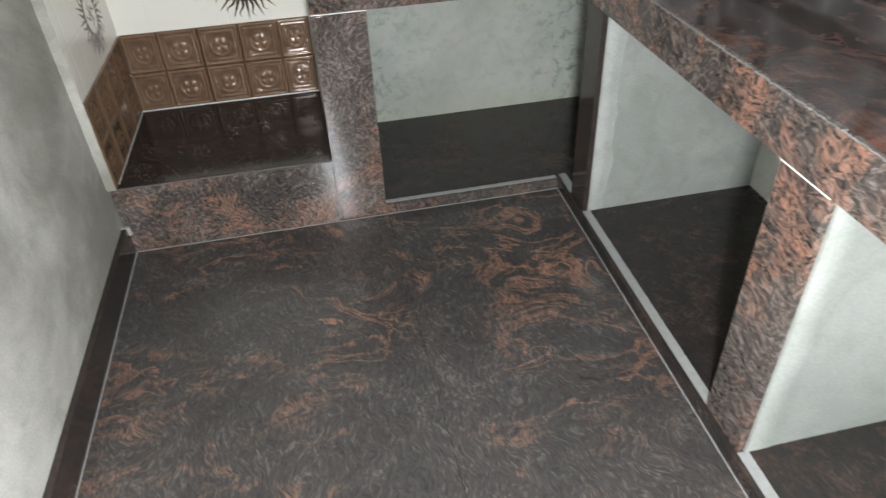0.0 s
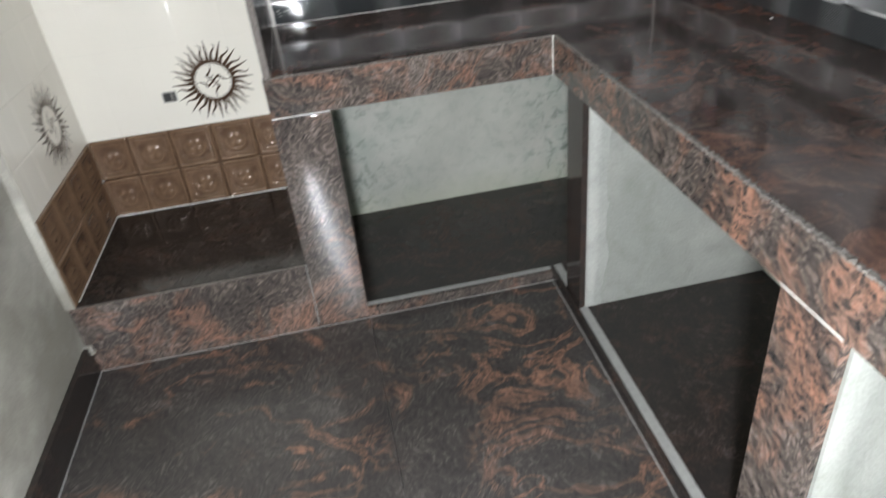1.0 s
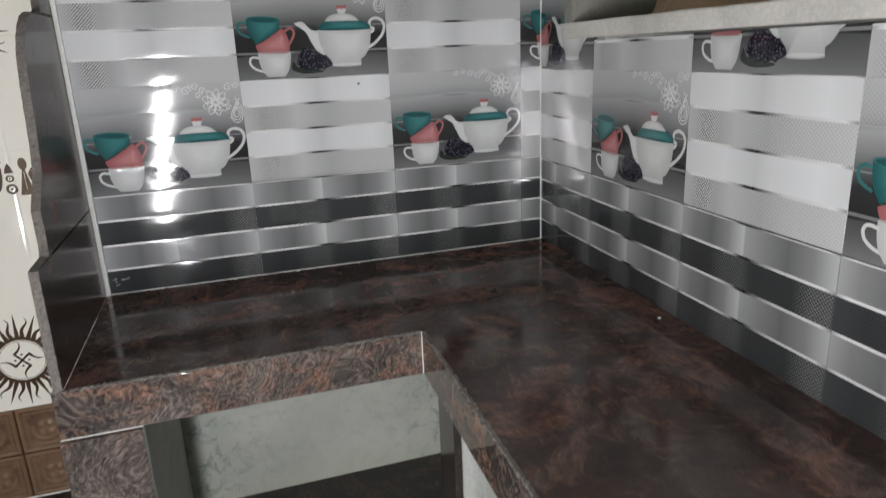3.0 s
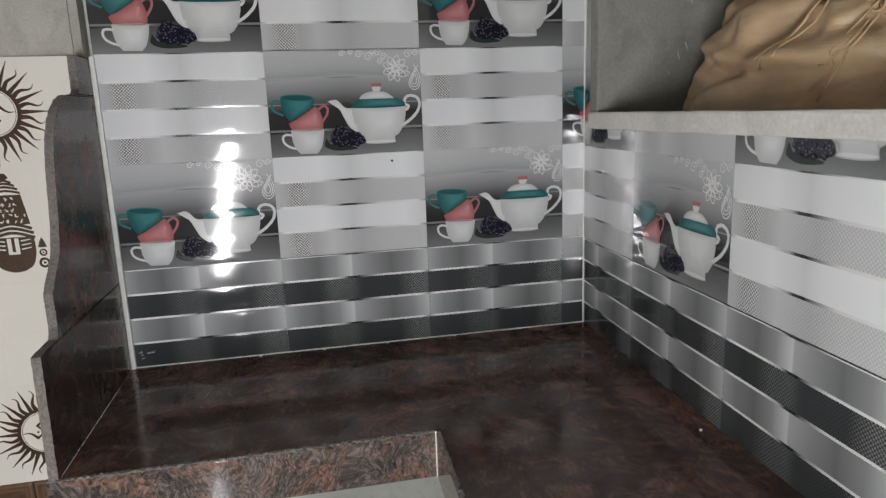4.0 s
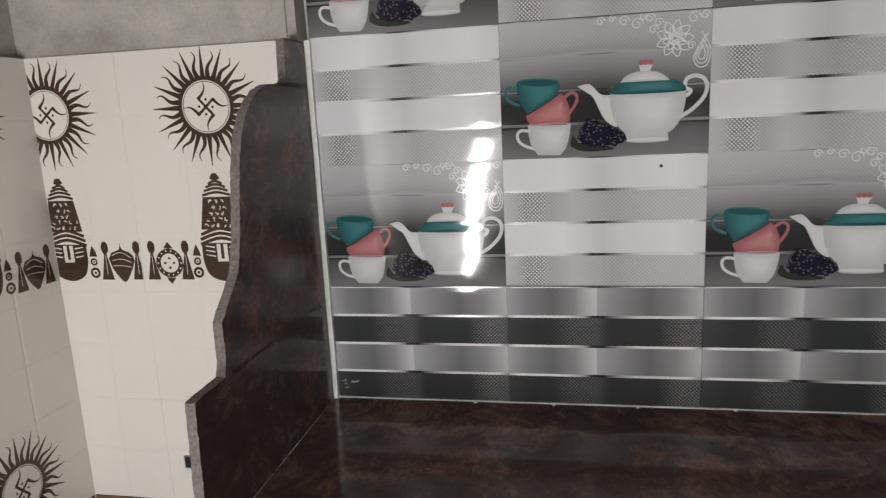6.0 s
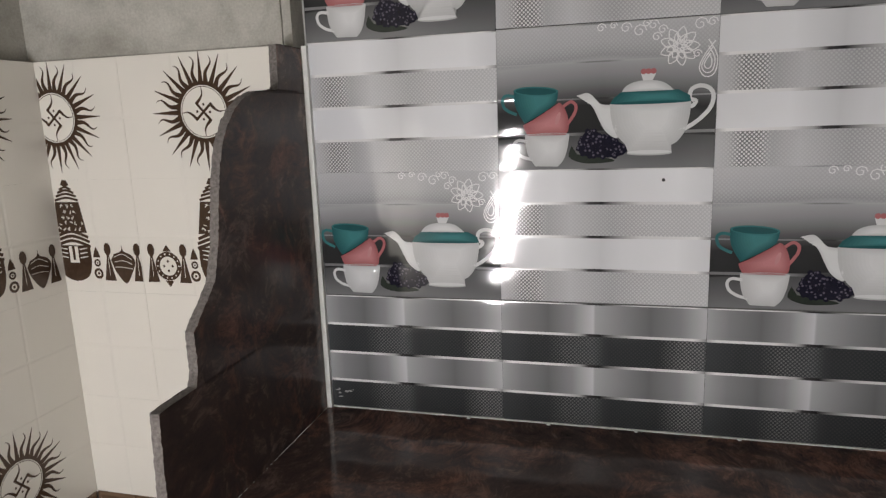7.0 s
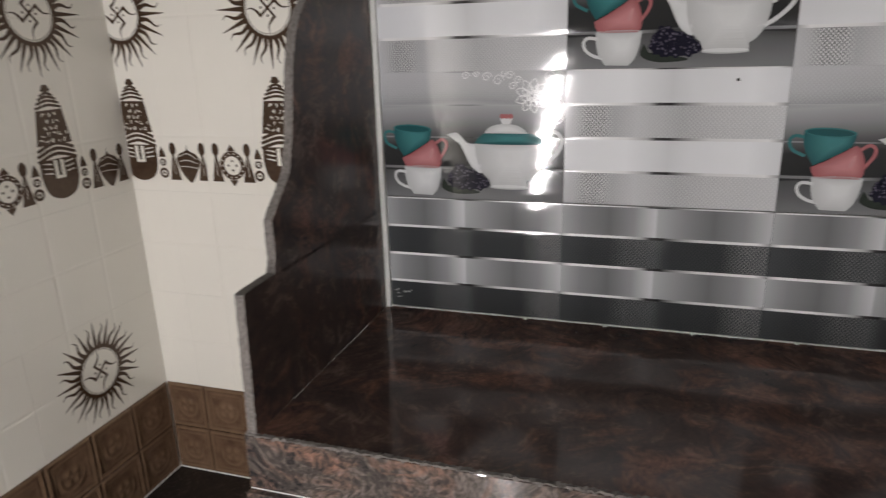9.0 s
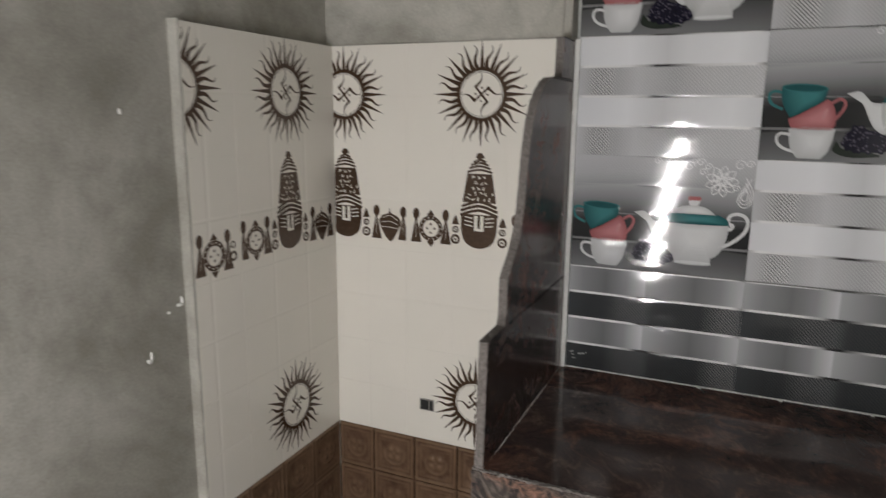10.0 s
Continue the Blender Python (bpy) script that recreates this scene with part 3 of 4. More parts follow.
def still_life():
    pr = Print()
    U, V = TW, TH
    # shares of the tile's width and height
    g = lambda *pts: [(u * U, v * V) for u, v in pts]
    one = lambda u, v: (u * U, v * V)
    # leaves and berries
    pr.poly(spline(g((0.357, 0.167), (0.343, 0.090), (0.406, 0.045), (0.497, 0.042), (0.560, 0.060), (0.473, 0.092), (0.383, 0.107)), 3), LEAF)
    bunch = spline(g((0.384, 0.146), (0.396, 0.205), (0.422, 0.262), (0.462, 0.272), (0.510, 0.235), (0.572, 0.196), (0.608, 0.146), (0.592, 0.098), (0.525, 0.080), (0.440, 0.088), (0.396, 0.110)), 4)
    pr.poly(bunch, BERRY)
    rnd = random.Random(4)
    mid = one(0.485, 0.165)
    for i in range(120):
        edge, k = bunch[rnd.randrange(len(bunch))], math.sqrt(rnd.random())
        x, z = mid[0] + (edge[0] - mid[0]) * k, mid[1] + (edge[1] - mid[1]) * k
        pr.oval(x, z, 0.0056, 0.0056, BERRY, 0, 8)
        if i % 5:
            pr.oval(x - 0.0010, z + 0.0016, 0.0024, 0.0024, BERRY_LIGHT, 0, 8)
    # white cup below
    pr.stroke(spline(g((0.146, 0.206), (0.101, 0.215), (0.080, 0.186), (0.089, 0.133), (0.125, 0.094), (0.170, 0.075)), 5), 0.0065, CHINA)
    pr.shaded(spline(g((0.134, 0.252), (0.137, 0.179), (0.151, 0.096), (0.183, 0.026)), 4) + spline(g((0.291, 0.022), (0.319, 0.071), (0.337, 0.152), (0.347, 0.253)), 4), CHINA_TONES, one(0.265, 0.17))
    pr.oval(*one(0.240, 0.252), 0.106 * U, 0.012 * V, CHINA_SHADE)
    # pink cup leaning on it
    pr.stroke(spline(g((0.318, 0.447), (0.352, 0.478), (0.376, 0.452), (0.371, 0.398), (0.336, 0.320)), 5), 0.0065, PINK)
    pr.shaded(spline(g((0.125, 0.324), (0.204, 0.383), (0.278, 0.456), (0.300, 0.474), (0.324, 0.435), (0.341, 0.361), (0.342, 0.284), (0.327, 0.246)), 3) + g((0.146, 0.250), (0.131, 0.291)), PINK_TONES, one(0.278, 0.34))
    pr.oval(*one(0.292, 0.365), 0.0045, 0.014, PINK_LIGHT, -0.3, 12)
    # teal cup on top
    pr.stroke(spline(g((0.084, 0.529), (0.047, 0.538), (0.026, 0.509), (0.039, 0.444), (0.095, 0.400)), 5), 0.0065, TEAL)
    pr.shaded(spline(g((0.081, 0.574), (0.084, 0.487), (0.102, 0.411), (0.133, 0.337)), 4) + spline(g((0.178, 0.373), (0.238, 0.424), (0.283, 0.479), (0.294, 0.550)), 4), TEAL_TONES, one(0.225, 0.50))
    pr.oval(*one(0.188, 0.562), 0.107 * U, 0.032 * V, TEAL, -0.05)
    pr.oval(*one(0.188, 0.560), 0.098 * U, 0.024 * V, TEAL_DARK, -0.05)
    # teapot
    pr.stroke(spline(g((0.865, 0.431), (0.894, 0.418), (0.911, 0.452), (0.885, 0.472), (0.892, 0.530), (0.927, 0.552), (0.966, 0.535), (0.985, 0.487), (0.978, 0.419), (0.950, 0.360), (0.903, 0.300), (0.840, 0.247)), 5), 0.0082, CHINA)
    pr.shaded(spline(g((0.379, 0.517), (0.428, 0.534), (0.456, 0.510), (0.492, 0.454), (0.556, 0.429), (0.575, 0.293), (0.567, 0.215), (0.517, 0.260), (0.487, 0.335), (0.457, 0.429), (0.426, 0.484)), 4), CHINA_TONES[4:], one(0.53, 0.36), 0.4)
    pr.shaded(spline(g((0.533, 0.455), (0.539, 0.352), (0.559, 0.254), (0.595, 0.184), (0.630, 0.148), (0.619, 0.113)), 5) + spline(g((0.812, 0.113), (0.799, 0.148), (0.836, 0.184), (0.868, 0.254), (0.886, 0.352), (0.892, 0.455)), 5), CHINA_TONES, one(0.74, 0.36), 0.7)
    pr.oval(*one(0.714, 0.106), 0.102 * U, 0.016 * V, CHINA_SHADE)
    pr.oval(*one(0.714, 0.114), 0.100 * U, 0.014 * V, CHINA)
    pr.shaded(g((0.533, 0.453), (0.892, 0.451), (0.885, 0.492), (0.836, 0.533), (0.585, 0.531), (0.550, 0.492)), TEAL_TONES, one(0.75, 0.49), 0.8)
    pr.oval(*one(0.712, 0.452), 0.178 * U, 0.010 * V, TEAL_DARK)
    pr.shaded(spline(g((0.585, 0.531), (0.608, 0.572), (0.650, 0.597), (0.699, 0.603), (0.754, 0.594), (0.790, 0.567), (0.815, 0.531)), 4), CHINA_TONES, one(0.71, 0.56), 0.7)
    pr.poly(g((0.679, 0.602), (0.670, 0.648), (0.737, 0.650), (0.722, 0.602)), CHINA)
    for d in (-0.022, 0, 0.022):
        pr.oval(*one(0.703 + d, 0.662), 0.0058, 0.0058, PINK, 0, 10)
    # lace flower
    cx, cz = 0.834 * U, 0.815 * V
    for r, n, off in ((0.036, 9, 0.0), (0.024, 8, 0.3), (0.013, 7, 0.0)):
        for i in range(n):
            a = off + 2 * math.pi * i / n
            d, e = (math.cos(a), math.sin(a)), (-math.sin(a), math.cos(a))
            q = [(cx + r * (t * d[0] + s * e[0]), cz + r * (t * d[1] + s * e[1])) for t, s in ((0.3, 0), (0.6, 0.26), (1.05, 0), (0.6, -0.26), (0.3, 0))]
            pr.stroke(spline(q, 3), 0.0021, LACE)
    for x, z, r in ((0.60, 0.955, 0.012), (0.66, 0.93, 0.014), (0.72, 0.965, 0.011), (0.545, 0.975, 0.008), (0.92, 0.95, 0.014), (0.49, 0.965, 0.010), (0.76, 0.93, 0.010), (0.69, 0.975, 0.009), (0.97, 0.96, 0.010), (0.735, 0.885, 0.010), (0.91, 0.76, 0.009)):
        pr.stroke([(x * U + r * (1 - i / 14) * math.cos(i * 0.75), z * V + r * (1 - i / 14) * math.sin(i * 0.75)) for i in range(12)], 0.0021, LACE)
    for r in (1.0, 0.72, 0.42):
        pr.stroke(spline([((0.955 + dx * r) * U, (0.70 + dz * r) * V) for dx, dz in ((0.0, 0.15), (0.04, 0.04), (0.03, -0.07), (-0.01, -0.09), (-0.035, -0.03), (-0.01, 0.06), (0.03, 0.14))], 3), 0.0021, LACE)
    return pr


STILL_PRINT = still_life()
TILE_MESHES = {}


def kitchen_tile(kind, w, h, x0, parent):
    """A glazed tile with four cushioned bands. kind: dark, pale or still; x0: where the cut piece begins on the whole tile."""
    key = (kind, round(w, 3), round(h, 3), round(x0, 3))
    full_h = TH if kind != "dark" else h
    if key not in TILE_MESHES:
        bm = bmesh.new()
        steps = 96
        g = 0.0003
        xs = (x0 + g, x0 + w - g)
        zs = [full_h * i / steps for i in range(steps + 1) if full_h * i / steps <= h + 1e-6]
        rows = [[bm.verts.new((x, -0.008 - bulge(z - 1e-5, full_h), min(max(z, g), h - g))) for x in xs] for z in zs]
        for i, (a, b) in enumerate(zip(rows, rows[1:])):
            f = bm.faces.new((a[0], a[1], b[1], b[0]))
            band = int((zs[i] + 1e-4) / (full_h / BANDS))
            # the top strip of a band takes the painted ridge reflection
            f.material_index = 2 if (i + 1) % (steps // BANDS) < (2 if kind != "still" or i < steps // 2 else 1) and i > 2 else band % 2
            f.smooth = True
            if (i + 1) % (steps // BANDS) == 0:
                for e in f.edges:
                    if abs(e.verts[0].co.z - e.verts[1].co.z) < 1e-6:
                        e.smooth = i + 1 != len(rows) - 1 and True
        back = [[bm.verts.new((x, 0.004, z)) for x in xs] for z in (g, h - g)]
        bm.faces.new((back[0][0], back[1][0], back[1][1], back[0][1]))
        for s in (0, 1):
            bm.faces.new([r[s] for r in rows] + [back[1][s], back[0][s]])
        bm.faces.new((rows[0][0], rows[0][1], back[0][1], back[0][0]))
        bm.faces.new((rows[-1][0], rows[-1][1], back[1][1], back[1][0]))
        for e in bm.edges:
            z = e.verts[0].co.z
            if abs(z - e.verts[1].co.z) < 1e-6 and abs((z / (full_h / BANDS)) - round(z / (full_h / BANDS))) < 0.01:
                e.smooth = False
        me = bpy.data.meshes.new("tile")
        bmesh.ops.recalc_face_normals(bm, faces=bm.faces)
        bm.to_mesh(me)
        bm.free()
        for m in {"dark": (CARBON, SILVER, RIDGE_GLINT), "pale": (MESH, PEARL, RIDGE_GLINT), "still": (STILL, STILL, STILL_GLINT)}[kind]:
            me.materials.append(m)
        pm = None
        if kind == "still":
            b2 = STILL_PRINT.bm.copy()
            sliced(b2, x0 + 0.001, x0 + w - 0.001, 0.001, h - 0.001, full_h)
            for v in b2.verts:
                v.co.y -= 0.0082 + bulge(v.co.z, full_h)
            b2.normal_update()
            for f in b2.faces:
                if f.normal.y > 0:
                    f.normal_flip()
            bmesh.ops.remove_doubles(b2, verts=b2.verts, dist=0.000001)
            for f in b2.faces:
                f.smooth = True
            pm = bpy.data.meshes.new("still_life_print")
            b2.to_mesh(pm)
            b2.free()
            for m in STILL_PRINT.mats:
                pm.materials.append(m)
        TILE_MESHES[key] = (me, pm)
    me, pm = TILE_MESHES[key]
    ob = new("tile", me)
    ob.parent = parent
    if pm:
        p = new("print", pm)
        p.parent = ob
        ob["label"] = "glossy tile printed with cups, teapot and berries"
    return ob


def tiled(name, label, cols, rows, place, first):
    """cols: (offset along the wall, width, start on the tile); rows: (z, h)."""
    wall = tagged(new(name), label, "", "", "structure")
    for j, (z, h) in enumerate(rows):
        for i, (o, w, x0) in enumerate(cols):
            kind = "dark" if j == 0 else ("still" if (i + j + first) % 2 else "pale")
            hh = h(i) if callable(h) else h
            if hh <= 0.01:
                continue
            t = kitchen_tile(kind, w, hh, x0, wall)
            jog = random.Random(i * 31 + j * 7).uniform(-0.0012, 0.0012)
            lean = random.Random(i * 17 + j * 5 + first * 91)
            mid = Matrix.Translation((x0 + w / 2, 0, hh / 2))
            t.matrix_basis = place(o - x0, z + (jog if j else 0)) @ mid @ pose(0, 0, 0, lean.uniform(-0.12, 0.12), 0, lean.uniform(-0.28, 0.28)) @ mid.inverted()
    return wall


ROWS = [(TOP, 0.292), (1.105, TH), (1.401, TH), (1.697, TH), (1.993, TH)]
tiled("wall_tiles_north", "glossy printed kitchen tiles in silver, white and still life",
      [(0.2435, 0.4395, 0.0035), (0.683, TW, 0), (1.126, TW, 0), (1.569, EX - 1.569, 0)], ROWS,
      lambda o, z: pose(o, NY, z) @ Matrix.Translation((0, 0.008, 0)), 0)
SHELF_Z, SHELF_Y = 1.476, 2.085
tiled("wall_tiles_east", "glossy printed kitchen tiles in silver, white and still life",
      [(0.0, 0.354, TW - 0.354)] + [(0.354 + TW * k, TW, 0) for k in range(7)],
      [(TOP, 0.284), (1.097, TH), (1.393, lambda i: TH if i == 0 else SHELF_Z - 1.393)],
      lambda o, z: pose(EX, NY, 0, 0, 0, -math.degrees(math.atan(SKEW))) @ pose(0.008, -0.001 - o, z, 0, 0, -90), 1)


# ---- ivory prayer corner tiles ----
def sun_motif(pr, x, z):
    for i in range(32):
        a = 2 * math.pi * i / 32
        r1 = 0.137 if i % 2 == 0 else 0.127
        pts = []
        for k in range(11):
            t = k / 10
            r = 0.067 + (r1 - 0.067) * t
            b = a + (0.085 * math.sin(t * 6.2) * (0.4 + t) * 0.7 if i % 2 else 0.0)
            pts.append((x + r * math.cos(b), z + r * math.sin(b)))
        pr.stroke(pts, 0.0128, UMBER, 0.0012)
    pr.ring(x, z, 0.0655, 0.0095, UMBER, 40)
    pr.ring(x, z, 0.0575, 0.0016, UMBER, 40)
    # hooked auspicious sign with tapering tails and four dots
    for q in range(4):
        a = q * math.pi / 2 + 0.72
        c, s = math.cos(a), math.sin(a)
        turned = lambda pts: [(x + u * c - v * s, z + u * s + v * c) for u, v in pts]
        pr.stroke(turned([(0.0, 0.0), (0.0285, 0.0)]), 0.0062, UMBER)
        pr.stroke(turned(spline([(0.0255, 0.001), (0.0265, -0.014), (0.031, -0.027), (0.043, -0.036)], 5)), 0.0085, UMBER, 0.0012)
        u, v = turned([(0.012, 0.012)])[0]
        pr.oval(u, v, 0.0032, 0.0032, UMBER, 0, 8)


def crown_motif(pr, x0, z):
    """Tall tiered crown over a plain oval; z: lower end."""
    x = x0
    pr.poly(spline([(x - 0.052, z + 0.095), (x - 0.052, z + 0.05), (x - 0.038, z + 0.014), (x, z), (x + 0.038, z + 0.014), (x + 0.052, z + 0.05), (x + 0.052, z + 0.095)], 4), UMBER)
    for k, (zz, w) in enumerate(((0.100, 0.055), (0.112, 0.054), (0.124, 0.051))):
        pr.stroke(spline([(x - w, z + zz - 0.008), (x, z + zz + 0.007), (x + w, z + zz - 0.008)], 5), 0.008, UMBER)
    # pale forehead mark with stripes beside it
    for sx in (-1, 1):
        pr.poly([(x + sx * 0.004, z + 0.055), (x + sx * 0.014, z + 0.055), (x + sx * 0.014, z + 0.092), (x + sx * 0.004, z + 0.092)], IVORY)
        for k in range(3):
            pr.stroke([(x + sx * 0.019, z + 0.062 + 0.011 * k), (x + sx * 0.043, z + 0.066 + 0.011 * k)], 0.0034, IVORY, 0.002)
    pr.poly([(x - 0.014, z + 0.049), (x + 0.014, z + 0.049), (x + 0.014, z + 0.056), (x - 0.014, z + 0.056)], IVORY)
    pr.poly([(x - 0.049, z + 0.128), (x - 0.036, z + 0.207), (x + 0.036, z + 0.207), (x + 0.049, z + 0.128)], UMBER)
    rnd = random.Random(2)
    for r in range(5):
        for c in range(-2, 3):
            if abs(c) * 0.0155 < 0.036 - r * 0.0025:
                u, v = x + c * 0.0155 + (0.004 if r % 2 else -0.003), z + 0.138 + r * 0.0145
                pr.stroke([(u + 0.0048 * math.cos(t), v + 0.0048 * math.sin(t)) for t in (rnd.uniform(0, 6) + 0.8 * i for i in range(5))], 0.0026, IVORY)
    for k, (zz, w) in enumerate(((0.214, 0.036), (0.224, 0.031), (0.233, 0.025), (0.241, 0.018))):
        pr.stroke(spline([(x - w, z + zz - 0.003), (x, z + zz + 0.004), (x + w, z + zz - 0.003)], 4), 0.0062, UMBER)
    pr.poly(spline([(x - 0.013, z + 0.250), (x - 0.009, z + 0.258), (x, z + 0.270), (x + 0.009, z + 0.258), (x + 0.013, z + 0.250), (x, z + 0.246)], 3), UMBER)
    for s in (-1, 1):
        u = x + s * 0.069
        for zz, r in ((0.022, 0.0135), (0.050, 0.0095)):
            pr.ring(u, z + zz, r * 0.8, r * 0.5, UMBER, 16)
            pr.oval(u, z + zz, r * 0.28, r * 0.28, UMBER, 0, 8)
        pr.poly([(u - 0.011, z + 0.064), (u + 0.011, z + 0.064), (u + 0.007, z + 0.078), (u, z + 0.092), (u - 0.007, z + 0.078)], UMBER)


def flare(pr, x, z):
    pr.oval(x, z + 0.040, 0.0105, 0.017, UMBER, 0, 10)
    pr.poly([(x - 0.003, z + 0.026), (x + 0.003, z + 0.026), (x + 0.017, z - 0.042), (x - 0.017, z - 0.042)], UMBER)
    pr.stroke([(x, z + 0.02), (x, z - 0.028)], 0.0012, IVORY)


def shell_motif(pr, x, z):
    pr.poly(spline([(x - 0.036, z + 0.012), (x - 0.025, z - 0.018), (x - 0.004, z - 0.045), (x + 0.008, z - 0.045), (x + 0.025, z - 0.018), (x + 0.036, z + 0.008), (x + 0.026, z + 0.026), (x + 0.004, z + 0.036), (x, z + 0.052), (x - 0.004, z + 0.036), (x - 0.026, z + 0.028)], 3), UMBER)
    for k in range(3):
        pr.stroke(spline([(x - 0.026, z + 0.020 - k * 0.013), (x, z + 0.028 - k * 0.017), (x + 0.026, z + 0.014 - k * 0.012)], 3), 0.0016, IVORY)
    flare(pr, x - 0.044, z)
    flare(pr, x + 0.044, z)


def wheel_motif(pr, x, z):
    pr.ring(x, z, 0.0305, 0.0125, UMBER, 24)
    for i in range(14):
        a = 2 * math.pi * i / 14
        pr.oval(x + 0.0305 * math.cos(a), z + 0.0305 * math.sin(a), 0.0022, 0.0022, IVORY, 0, 6)
    for i in range(4):
        a = math.pi / 2 * i
        u, v = x + 0.012 * math.cos(a), z + 0.012 * math.sin(a)
        pr.poly([(u - 0.0042, v), (u, v - 0.0042), (u + 0.0042, v), (u, v + 0.0042)], UMBER)
    for s in (-1, 1):
        pr.poly([(x - 0.013, z + s * 0.037), (x + 0.013, z + s * 0.037), (x, z + s * 0.054)], UMBER)
        flare(pr, x + s * 0.046, z)


def motif(kind):
    pr = Print()
    if kind == "sun":
        sun_motif(pr, TW / 2, 0.152)
    elif kind == "low_sun":
        sun_motif(pr, TW / 2, 0.145)
    elif kind == "crown":
        crown_motif(pr, TW / 2, 0.026)
        wheel_motif(pr, TW / 2 - 0.145, 0.072)
        shell_motif(pr, TW / 2 + 0.148, 0.072)
    elif kind == "wheels":
        wheel_motif(pr, 0.308, 0.060)
        for zz, r in ((0.048, 0.0125), (0.076, 0.009)):
            pr.ring(0.372, zz, r * 0.8, r * 0.5, UMBER, 16)
    return pr


IVORY_CACHE = {}


def ivory_tile(kind, w, h, x0, parent):
    key = (kind, round(w, 3), round(h, 3), round(x0, 3))
    if key not in IVORY_CACHE:
        bm = bmesh.new()
        # faint pressed squares, three across and two up
        g = 0.0003
        cut_x = sorted({x0 + g, x0 + w - g} | {x for k in (1, 2) for x in (TW * k / 3 - 0.006, TW * k / 3, TW * k / 3 + 0.006) if x0 + 0.008 < x < x0 + w - 0.008})
        cut_z = sorted({g, h - g} | {z for z in (h / 2 - 0.006, h / 2, h / 2 + 0.006)})
        dip = lambda x, z: 0.0009 * (any(abs(x - TW * k / 3) < 0.001 for k in (1, 2)) or abs(z - h / 2) < 0.001)
        grid = [[bm.verts.new((x, -0.009 + dip(x, z), z)) for x in cut_x] for z in cut_z]
        for a, b in zip(grid, grid[1:]):
            for i in range(len(cut_x) - 1):
                bm.faces.new((a[i], a[i + 1], b[i + 1], b[i]))
        ring = grid[0] + [r[-1] for r in grid[1:]] + grid[-1][-2::-1] + [r[0] for r in grid[-2:0:-1]]
        back = [bm.verts.new((v.co.x, 0.003, v.co.z)) for v in ring]
        for i in range(len(ring)):
            j = (i + 1) % len(ring)
            bm.faces.new((ring[i], back[i], back[j], ring[j]))
        bm.faces.new(back)
        me = bpy.data.meshes.new("tile")
        bmesh.ops.recalc_face_normals(bm, faces=bm.faces)
        bm.to_mesh(me)
        bm.free()
        me.materials.append(IVORY)
        pm = None
        if kind != "blank":
            pr = motif(kind)
            for co, no in (((x0 + 0.001, 0, 0), (-1, 0, 0)), ((x0 + w - 0.001, 0, 0), (1, 0, 0)), ((0, 0, 0.001), (0, 0, -1)), ((0, 0, h - 0.001), (0, 0, 1))):
                bmesh.ops.bisect_plane(pr.bm, geom=pr.bm.verts[:] + pr.bm.edges[:] + pr.bm.faces[:], plane_co=co, plane_no=no, clear_outer=True)
            pr.bm.normal_update()
            for f in pr.bm.faces:
                if f.normal.y > 0:
                    f.normal_flip()
            for v in pr.bm.verts:
                v.co.y -= 0.0092
            pm = bpy.data.meshes.new("print")
            pr.bm.to_mesh(pm)
            for m in pr.mats:
                pm.materials.append(m)
        IVORY_CACHE[key] = (me, pm)
    me, pm = IVORY_CACHE[key]
    ob = new("tile", me)
    ob.parent = parent
    if pm:
        p = new("print", pm)
        p.parent = ob
        ob["label"] = "glossy ivory tile with a brown printed motif"
    return ob


IVORY_ROWS = [(BZ + 0.001, 0.286, "low_sun"), (0.818, 0.290, "blank"), (1.109, 0.290, "crown"), (1.400, WT - 1.400, "sun")]


def ivory_wall(name, cols, place):
    wall = tagged(new(name), "glossy ivory tiles with brown sun and crown motifs", "", "", "structure")
    for z, h, kind in IVORY_ROWS:
        for o, w, x0, swap in cols:
            t = ivory_tile(swap.get(kind, kind), w, h, x0, wall)
            t.matrix_basis = place(o - x0, z)
    return wall


ivory_wall("wall_tiles_alcove", [(WX, 0.241, 0.1825, {"low_sun": "blank"}), (-0.217, 0.429, 0, {})], lambda o, z: pose(o, AY + 0.009, z))
ivory_wall("wall_tiles_alcove_west", [(2.206, 0.158, 0.2425, {"crown": "wheels", "low_sun": "blank"}), (2.365, AY - 2.365, 0.0215, {})], lambda o, z: pose(WX - 0.009, o, z, 0, 0, 90))
structure("grout_alcove", box(WX - 0.012, 0.2125, AY + 0.0012, AY + 0.0125, BZ, WT - 0.002), IVORY, "pale grout behind the ivory tiles")
structure("grout_alcove_west", box(PLX + 0.001, WX - 0.0012, 2.2065, AY + 0.001, BZ, WT - 0.002), IVORY, "pale grout behind the ivory tiles")
structure("trim_west", rough_bar(PLX - 0.002, WX - 0.0005, 2.201, 2.2062, PZ, WT + 0.004, 0.0015, 0.02, 41), WALL, "rough white cement edge beside the ivory tiles")
structure("trim_corner", box(WX - 0.001, WX + 0.002, AY - 0.002, AY + 0.001, PZ, BZ), WHITE_CEMENT, "white cement corner joint")
structure("trim_platform", rough_bar(WX - 0.002, 0.21, AY - 0.003, AY + 0.002, PZ - 0.002, PZ + 0.002, 0.0006, 0.02, 43), WHITE_CEMENT, "white cement joint at the platform")
structure("trim_platform_west", rough_bar(WX - 0.002, WX + 0.003, 2.24, AY - 0.003, PZ - 0.002, PZ + 0.002, 0.0006, 0.02, 44), WHITE_CEMENT, "white cement joint at the platform")
